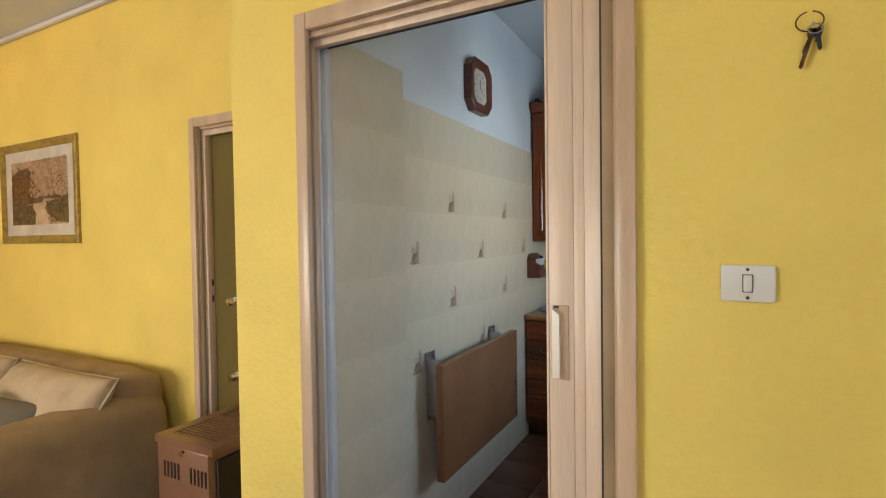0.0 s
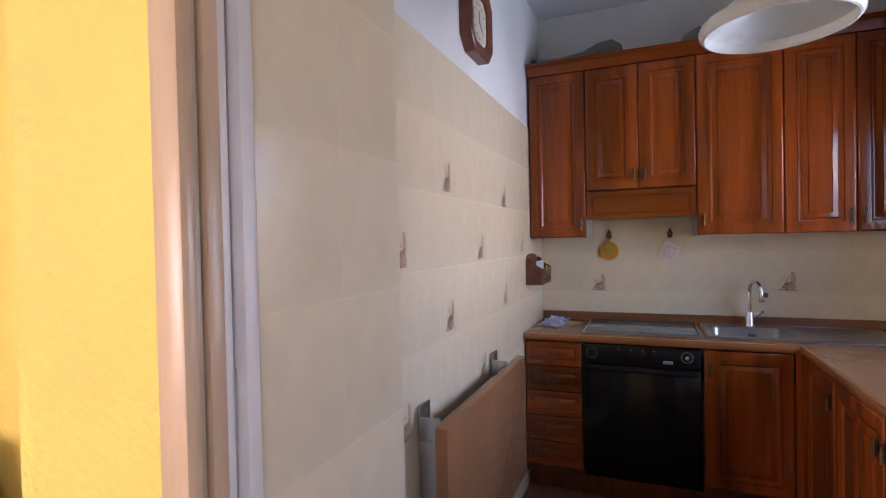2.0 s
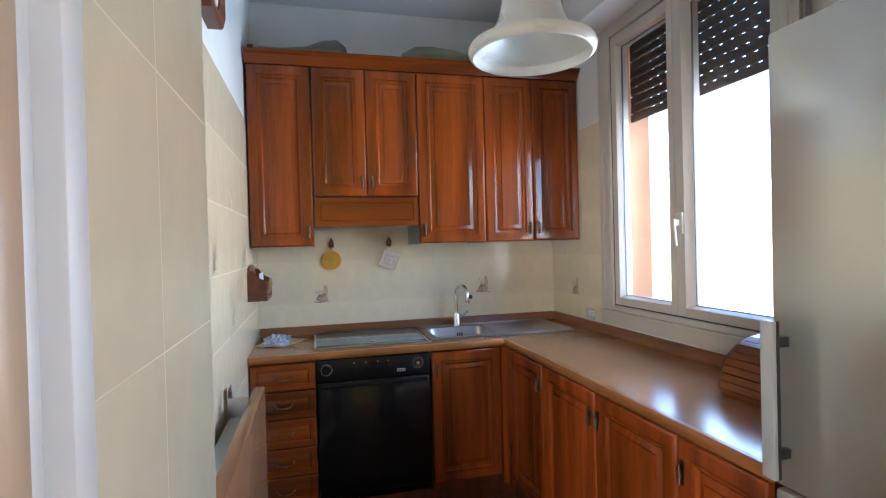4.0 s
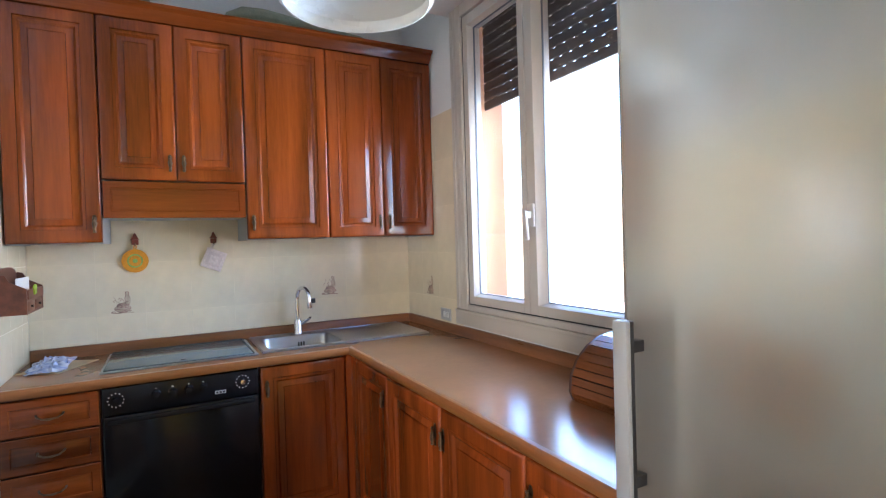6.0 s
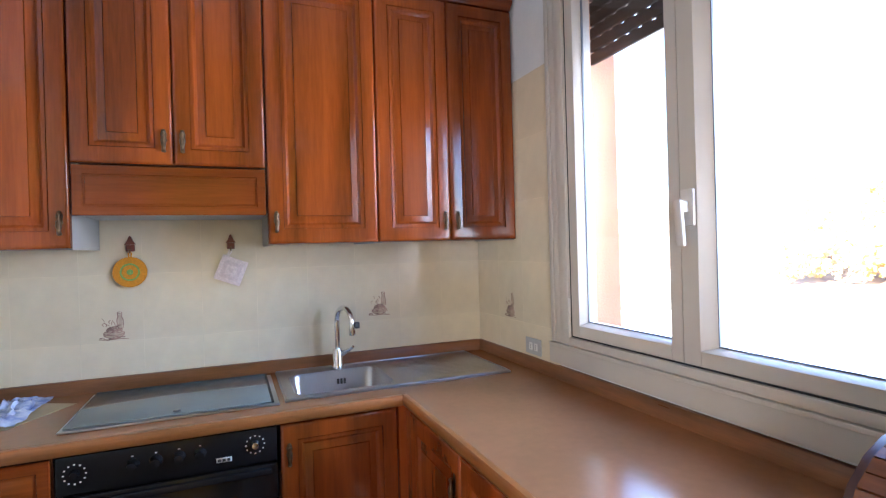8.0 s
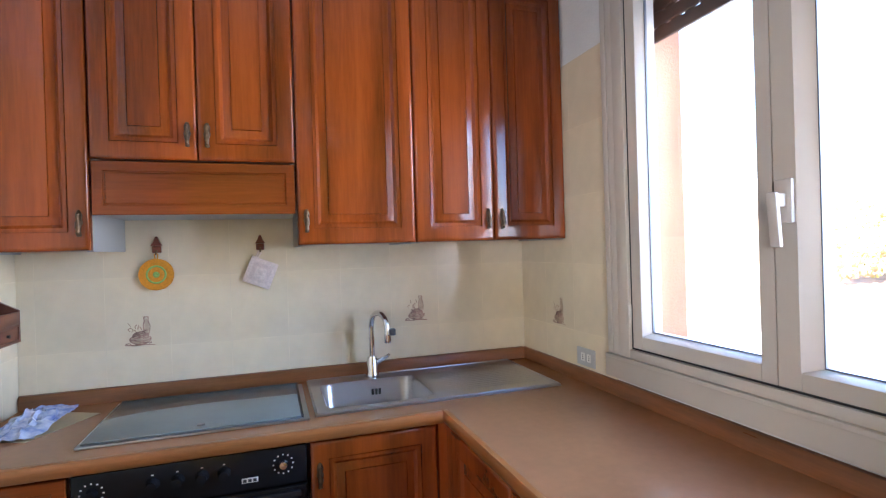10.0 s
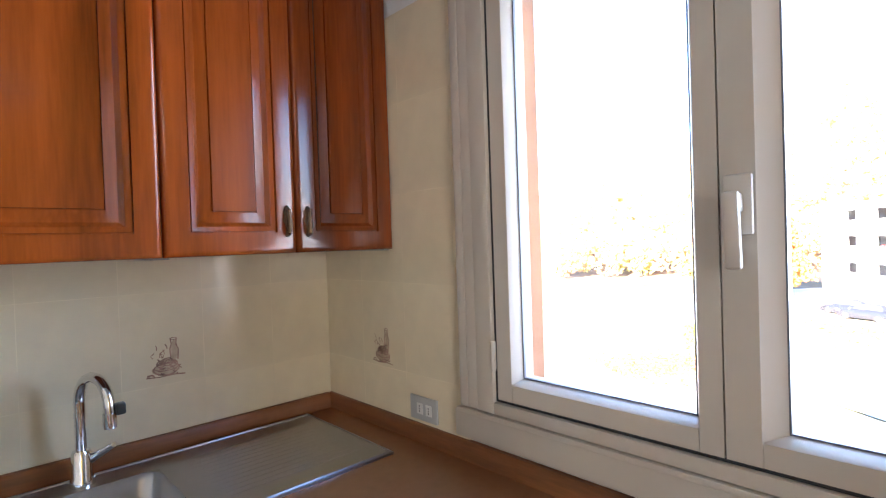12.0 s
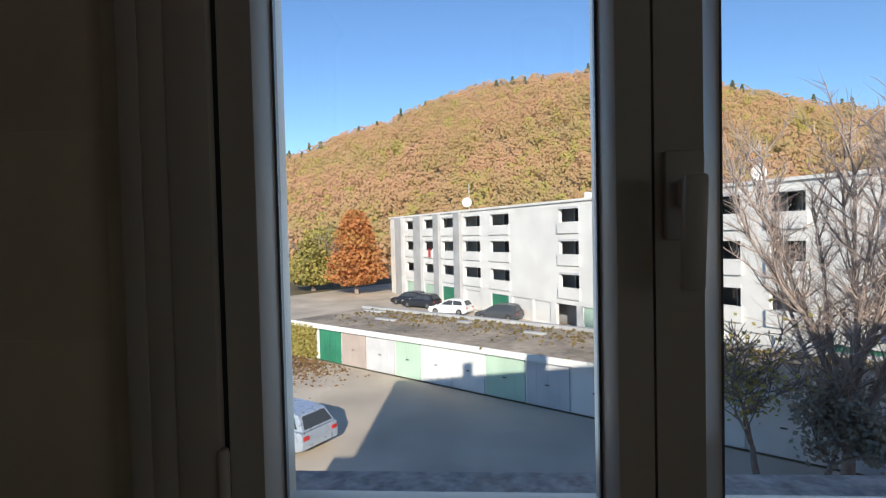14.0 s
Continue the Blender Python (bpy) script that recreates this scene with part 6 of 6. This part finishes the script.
# trees
def tree(place, height, spread, label, leaves, leaf_mat, leaf_size, bare=False, seed=1, trunk=0.22, low=0.25, slim=0.7, wide=0.0):
    """A tapered trunk that forks into limbs and twigs, with a crown of small leaves round the twigs."""
    r = random.Random(seed)
    t = thing("tree", place, label, "tree")
    bm = B()
    tips = []

    def grow(p, d, length, rad, level):
        pts, radii = [p], [rad]
        q = p
        steps = 4
        for i in range(steps):
            d = (d + Vector((r.gauss(0, 0.12), r.gauss(0, 0.12), r.gauss(0.03, 0.08)))).normalized()
            q = q + d * (length / steps)
            pts.append(q)
            radii.append(max(0.008, rad * (1 - 0.5 * (i + 1) / steps)))
            if level and level < 4 and r.random() < 0.75:
                tips.append(q)
                side = (d + Vector((r.gauss(0, 0.8), r.gauss(0, 0.8), r.gauss(0.25, 0.4)))).normalized()
                grow(q, side, length * r.uniform(0.45, 0.7), radii[-1] * 0.55, level + 1)
        tube(bm, pts, radii, 5 if level > 1 else 9, cap=False)
        tips.append(q)
        if level < (4 if bare else 3):
            for _ in range(3):
                side = (d + Vector((r.gauss(0, 0.6) * spread, r.gauss(0, 0.6) * spread, r.gauss(0.25, 0.3)))).normalized()
                grow(q, side, length * r.uniform(0.6, 0.85), radii[-1] * 0.72, level + 1)

    grow(Vector(place), Vector((0, 0, 1)), height * low, trunk, 0)
    top = max(q.z for q in tips) - place[2]
    k = height / top
    for v in bm.verts:
        v.co = Vector(place) + (v.co - Vector(place)) * k
    part("trunk", bm, BARK, t)
    tips = [Vector(place) + (q - Vector(place)) * k for q in tips]
    if leaves:
        def inside():
            """A place under the outline of a broad pointed crown."""
            z = 0.13 + 0.87 * r.random() ** 1.25
            rad = wide * min(1.0, (z - 0.05) * 6) * (1.03 - z) ** 0.5 * math.sqrt(r.random()) * (1 + 0.25 * r.gauss(0, 0.5))
            th = r.uniform(0, 6.283)
            return Vector(place) + Vector((rad * math.cos(th), rad * math.sin(th), z * height * 1.03))
        ob = scatter("crown", leaves, (lambda: (inside(), 0)) if wide else lambda: (r.choice(tips) + Vector((r.gauss(0, 1), r.gauss(0, 1), r.gauss(0, 0.8))) * leaf_size * 2.6, 0), leaf_size, leaf_mat, "", "", slim=slim)
        ob.parent = t
        ob.matrix_parent_inverse = Matrix.Translation(place).inverted()
    return t


def bare_tree(place, height, wide, label, seed):
    """A leafless tree: a short trunk, limbs that fan upwards, branches and many fine twigs."""
    r = random.Random(seed)
    t = thing("tree", place, label, "tree")
    wood, fine = B(), B()
    base = Vector(place)

    def bough(bm, p, d, length, rad, sides, lift, bend, steps=5):
        pts = [p]
        for _ in range(steps):
            d = (d + Vector((r.gauss(0, bend), r.gauss(0, bend), lift + r.gauss(0, bend * 0.5)))).normalized()
            pts.append(pts[-1] + d * (length / steps))
        tube(bm, pts, [max(0.004, rad * (1 - 0.75 * i / steps)) for i in range(steps + 1)], sides, cap=False)
        return pts, d

    stem, _ = bough(wood, base, Vector((0, 0, 1)), height * 0.34, 0.20, 9, 0.0, 0.03)
    for i in range(13):
        a = 6.283 * i / 13 + r.uniform(-0.2, 0.2)
        out = wide / height * r.uniform(0.5, 1.7)
        start = stem[2 + i % 4]
        limb, _ = bough(wood, start, Vector((math.cos(a) * out, math.sin(a) * out, 0.8)).normalized(), (base.z + height - start.z) * r.uniform(0.72, 1.0), 0.075, 6, 0.05, 0.09, 8)
        for p, q in zip(limb[1:], limb[2:]):
            for _ in range(3):
                d = ((q - p).normalized() + Vector((r.gauss(0, 0.6), r.gauss(0, 0.6), r.gauss(0.1, 0.35)))).normalized()
                branch, _ = bough(wood, p.lerp(q, r.random()), d, r.uniform(0.9, 1.9), 0.026, 4, 0.06, 0.14)
                for u, v in zip(branch, branch[1:]):
                    for _ in range(4):
                        e = ((v - u).normalized() + Vector((r.gauss(0, 0.7), r.gauss(0, 0.7), r.gauss(0.15, 0.4)))).normalized()
                        bough(fine, u.lerp(v, r.random()), e, r.uniform(0.3, 0.85), 0.010, 3, 0.05, 0.2, 3)
    part("trunk", wood, PALE_BARK, t)
    tagged(part("twigs", fine, TWIG_BARK, t, "pale fine twigs"), kind="stuff")
    return t


tree((66.0, 19.2, ZG), 10.6, 0.8, "tall tree with red and orange autumn leaves beside the white block", 6500, RED_LEAVES, 0.26, seed=3, wide=4.4)
tree((71.0, 26.6, ZG), 7.6, 1.0, "broad tree with yellow green leaves", 4000, OLIVE_LEAVES, 0.26, seed=7, wide=4.2)
tree((92.0, 30.0, ZG), 9.0, 1.3, "broad tree with yellow green leaves", 3000, OLIVE_LEAVES, 0.4, seed=17)
bare_tree((14.2, -6.3, ZG), 10.6, 3.3, "tall bare tree with dense pale twigs before the garages", 11)
tree((13.7, -3.9, ZG), 5.6, 1.5, "small tree with a few brown and green leaves", 900, OLIVE_LEAVES, 0.07, bare=True, seed=13, trunk=0.09)
tree((13.9, -5.2, ZG), 3.9, 1.7, "low dark evergreen tree before the garages", 2600, SHRUB, 0.085, seed=19, trunk=0.09)


# wooded hill
def ridge(az):
    """Height of the skyline, as an angle, by direction in degrees from +x to +y."""
    table = [(-80, 4.0), (-50, 6.0), (-37, 8.9), (-32.5, 10.5), (-28, 12.2), (-24, 14.1), (-12, 16.4), (-10, 16.5), (-0.7, 15.8), (7.5, 13.1), (15, 10.4), (20, 8.3), (30, 6.0), (60, 4.0), (90, 3.0)]
    for (a, p), (b, q) in zip(table, table[1:]):
        if a <= az <= b:
            return p + (q - p) * (az - a) / (b - a)
    return 3.0


HILL_MID = Vector((0.14, 3.34, 1.46))


def hill_z(rad, az):
    near, far = 92.0, 240.0
    h = far * math.tan(radians(ridge(az) - 0.9)) + 7.4
    k = min(1.0, max(0.0, (rad - near) / (far - near)))
    k = k if rad <= far else 1 - (rad - far) / 320
    k = k * k * (3 - 2 * k) * 0.45 + k * 0.55
    return ZG - 0.3 + h * k + 2.0 * noise.noise(Vector((rad * 0.03, az * 0.15, 0))) * min(1.0, k * 4)


def hill_at(rad, az):
    return Vector((HILL_MID.x + rad * math.cos(radians(az)), HILL_MID.y + rad * math.sin(radians(az)), hill_z(rad, az)))


bm = B()
rads, azs = [88 + 8 * i for i in range(40)], [-80 + 2.5 * j for j in range(69)]
hv = [[bm.verts.new(hill_at(r, a)) for a in azs] for r in rads]
for i in range(len(rads) - 1):
    for j in range(len(azs) - 1):
        bm.faces.new((hv[i][j], hv[i + 1][j], hv[i + 1][j + 1], hv[i][j + 1]))
structure("hillside", bm, HILL_SOIL, "steep hillside under autumn woods", "hill", 180)


def woods(name, count, mat, label, tall, wide, leaf, quads, lo=94, hi=246, cone=False):
    v, f = [], []
    for _ in range(count):
        az, rad = rng.uniform(-52, 34), math.sqrt(rng.uniform(lo * lo, hi * hi))
        base = hill_at(rad, az)
        h, w = tall * rng.uniform(0.7, 1.3), wide * rng.uniform(0.7, 1.3)
        for _ in range(quads):
            zz = rng.random()
            rr = w * (1 - zz) if cone else w * math.sqrt(max(0.05, 1 - (2 * zz - 1) ** 2))
            th = rng.uniform(0, 6.283)
            q = rr * math.sqrt(rng.random())
            c = base + Vector((q * math.cos(th), q * math.sin(th), h * (0.15 + 0.85 * zz)))
            s = leaf * rng.uniform(0.6, 1.3)
            face = Vector((-0.75 + -0.75 + rng.gauss(0, 0.28), rng.gauss(0, 0.28), 0.6 + rng.gauss(0, 0.28))).normalized()   # leaves turn to the light
            a = face.cross(Vector((rng.gauss(0, 1), rng.gauss(0, 1), rng.gauss(0, 1)))).normalized()
            b = face.cross(a)
            k = len(v)
            v += [c + a * s, c + b * s * 0.8, c - a * s, c - b * s * 0.8]
            f.append((k, k + 1, k + 2, k + 3))
    me = bpy.data.meshes.new(name)
    me.from_pydata(v, [], f)
    me.materials.append(mat)
    return tagged(new(name, me), label, "woods", "", "stuff")


woods("brown_woods", 5200, AUTUMN, "brown autumn trees covering the hillside", 6.0, 2.4, 0.34, 64)
woods("yellow_woods", 900, OLIVE_LEAVES, "yellow green trees among the brown woods", 5.6, 2.2, 0.36, 54, 94, 215)
woods("conifers", 60, PINE, "dark conifers along the ridge", 7.5, 2.8, 0.5, 120, 222, 246, True)


# ---- wall tiles, floor tiles ----
TW, TH, TZ = 0.2085, 0.2553, 2.105
tile_meshes = {}


def tile_mesh(w, h, g=0.0005):
    """A glazed tile with softened edges; u across, v up, w out."""
    key = (round(w, 3), round(h, 3), g)
    if key not in tile_meshes:
        tile_meshes[key] = mesh_of("tile", loops(B(), Matrix.Identity(4), w, h, [(g, 0.0), (g, 0.0062), (g + 0.0005, 0.0067)]), TILE, None)
    return tile_meshes[key]


PRINT_RNG = random.Random(2)


def stroke(bm, points, width):
    """A thin flat brush stroke through points in the tile's plane."""
    left, right = [], []
    for i, (u, v) in enumerate(points):
        (ua, va), (ub, vb) = points[max(i - 1, 0)], points[min(i + 1, len(points) - 1)]
        du, dv = ub - ua, vb - va
        ln = math.hypot(du, dv) or 1.0
        w = width * (0.8 + 1.1 * PRINT_RNG.random()) / 2
        left.append(bm.verts.new((u - dv / ln * w, v + du / ln * w, 0.0079)))
        right.append(bm.verts.new((u + dv / ln * w, v - du / ln * w, 0.0079)))
    for i in range(len(points) - 1):
        bm.faces.new((left[i], right[i], right[i + 1], left[i + 1]))


def ellipse(u, v, a, b, start=0, end=360, n=14):
    j = PRINT_RNG.uniform(0.85, 1.15)
    return [(u + a * j * math.cos(radians(start + (end - start) * k / n)), v + b * math.sin(radians(start + (end - start) * k / n))) for k in range(n + 1)]


def print_meshes():
    """A small printed still life: bowl, fruit, jug and herbs in brown strokes over a pale wash."""
    r = PRINT_RNG
    bm = B()
    stroke(bm, ellipse(0.0, -0.018, 0.030, 0.010), 0.0022)
    stroke(bm, ellipse(0.0, -0.018, 0.030, 0.022, 180, 360), 0.0028)
    for u, v, a in ((-0.014, -0.008, 0.010), (0.004, -0.004, 0.012), (0.018, -0.010, 0.009)):
        stroke(bm, ellipse(u, v, a, a * 0.9), 0.0024)
        stroke(bm, ellipse(u, v, a * 0.5, a * 0.45, 20, 200), 0.0026)
    stroke(bm, [(0.012, 0.004), (0.010, 0.030), (0.014, 0.044), (0.012, 0.060)], 0.0022)
    stroke(bm, [(0.030, 0.0), (0.032, 0.028), (0.026, 0.042), (0.027, 0.058)], 0.0022)
    stroke(bm, ellipse(0.020, 0.058, 0.008, 0.003), 0.0018)
    for k in range(7):
        u, v = r.uniform(-0.034, 0.004), r.uniform(0.004, 0.034)
        stroke(bm, [(u, v), (u + r.uniform(-0.008, 0.008), v + 0.007), (u + r.uniform(-0.012, 0.012), v + 0.014)], 0.0018)
    stroke(bm, [(-0.050, -0.040), (-0.02, -0.043), (0.02, -0.041), (0.048, -0.044)], 0.0026)
    stroke(bm, [(-0.048, -0.036), (-0.036, -0.034), (-0.030, -0.040)], 0.003)
    for k in range(26):
        u, v = r.gauss(0.0, 0.018), r.uniform(-0.040, 0.012)
        stroke(bm, [(u, v), (u + r.uniform(-0.006, 0.006), v + r.uniform(-0.003, 0.004)), (u + r.uniform(-0.009, 0.009), v + r.uniform(-0.004, 0.005))], 0.0024)
    lines = mesh_of("print", bm, DECAL)
    bm = B()
    for u, v, a, b in ((0.0, -0.024, 0.034, 0.016), (0.003, -0.004, 0.024, 0.012), (0.021, 0.026, 0.009, 0.028)):
        bm.faces.new([bm.verts.new((x, y, 0.0074 + 0.0001 * v)) for x, y in ellipse(u, v, a, b)[:-1]])
    return lines, mesh_of("print_wash", bm, DECAL_WASH)


prints = [print_meshes() for _ in range(3)]


def lay(parent, m, w, h, printed=None, g=0.0005):
    ob = new("tile", tile_mesh(w, h, g))
    ob.parent, ob.matrix_parent_inverse = parent, world_of(parent).inverted()
    ob.matrix_basis = m
    if printed is not None:
        pick, at = prints[PRINT_RNG.randrange(3)], Matrix.Translation((w / 2 + PRINT_RNG.uniform(-0.006, 0.006), printed, 0))
        for nm, me in zip(("print", "print_wash"), pick):
            p = new(nm, me)
            p.parent, p.matrix_basis = ob, at


by_name = bpy.data.objects
rows_z = [TZ - TH * k for k in range(9)]


def tiled(parent, origin, u, us, z_rows, decals, skip=None):
    for a, b in zip(us, us[1:]):
        for top, low in zip(z_rows, z_rows[1:]):
            if skip and skip((a + b) / 2, (top + low) / 2):
                continue
            d = [v - low for (q, v) in decals if a < q < b and low < v < top]
            lay(parent, frame_pose(origin(a, low), u, (0, 0, 1)), b - a, top - low, d[0] if d else None)


# left wall: u runs along -y seen from the room, so that tiles face +x
ys = [-(YB - 0.0015)] + [-(4.300 - 0.19 * k) for k in range(0, 13)] + [-(YC + 0.001)]
ys = [y for y in ys if y <= -(YC + 0.0005)]
wd = {(2.30, 1.40), (2.695, 1.655), (2.695, 1.152), (3.068, 1.398), (3.445, 1.64), (3.445, 1.155), (2.30, 0.885), (3.068, 0.885), (3.83, 1.405)}
tiled(by_name["wall_west"], lambda a, z: (XL - 0.007, a, z), (0, 1, 0), sorted([-y for y in ys]), rows_z + [0.0], wd)
tiled(by_name["wall_pier"], lambda a, z: (XC - 0.007, a, z), (0, 1, 0), [YK + 0.005, 1.491, 1.693, YC], rows_z + [0.0], ())
xs = [XL + 0.001] + [0.7345 - TW * k for k in range(9, -1, -1)]
xs = [x for x in xs if x > XL]
tiled(by_name["wall_north"], lambda a, z: (a, YB - 0.001, z), (1, 0, 0), xs, rows_z[2:6], {(-0.82, 1.135), (0.215, 1.150)})
for k in range(3):
    y1, y0 = YB - 0.009 - TW * k, max(YB - 0.009 - TW * (k + 1), 3.7495)
    for top, low in zip(rows_z, rows_z[1:6]):
        lay(by_name["wall_east"], frame_pose((XW, y1, low), (0, -1, 0), (0, 0, 1)), y1 - y0, top - low, 0.055 if (k == 1 and abs(low - 1.084) < 0.02) else None)
for y1, y0 in ((2.505, 2.270), (2.269, 2.062), (2.061, 1.853), (1.852, 1.645)):
    for top, low in zip(rows_z, rows_z[1:6]):
        lay(by_name["wall_east"], frame_pose((XW, y1, low - 0.018), (0, -1, 0), (0, 0, 1)), y1 - y0, top - low, g=0.0014)
grout = [("wall_west", (XL - 0.0068, XL - 0.0005, YC + 0.003, YB - 0.002, 0.0, TZ - 0.001)), ("wall_pier", (XC - 0.0068, XC - 0.0005, YK + 0.002, YC - 0.001, 0.0, TZ - 0.001)), ("wall_north", (XL + 0.001, XW - 0.001, YB - 0.0076, YB - 0.0008, 0.83, 1.594)), ("wall_east", (XW - 0.0066, XW - 0.0002, 3.750, YB - 0.009, 0.83, TZ - 0.001)), ("wall_east", (XW - 0.0066, XW - 0.0002, 1.646, 2.504, 0.83, TZ - 0.001))]
for nm, r in grout:
    part("grout", boxes(r), GROUT_BROWN if r[3] < 2.6 and nm == "wall_east" else GROUT, by_name[nm], "grout bed")
# floor of the kitchen
ft_mesh = mesh_of("floor_tile", loops(B(), Matrix.Identity(4), 0.30, 0.30, [(0.0015, -0.006), (0.0015, -0.001), (0.004, 0.0)]), FLOOR, 60)
for i in range(7):
    for j in range(12):
        ob = new("floor_tile", ft_mesh)
        ob.parent, ob.matrix_parent_inverse = floor, Matrix.Identity(4)
        ob.matrix_basis = Matrix.Translation((XL + i * 0.30, 1.0 + j * 0.30, 0.0))
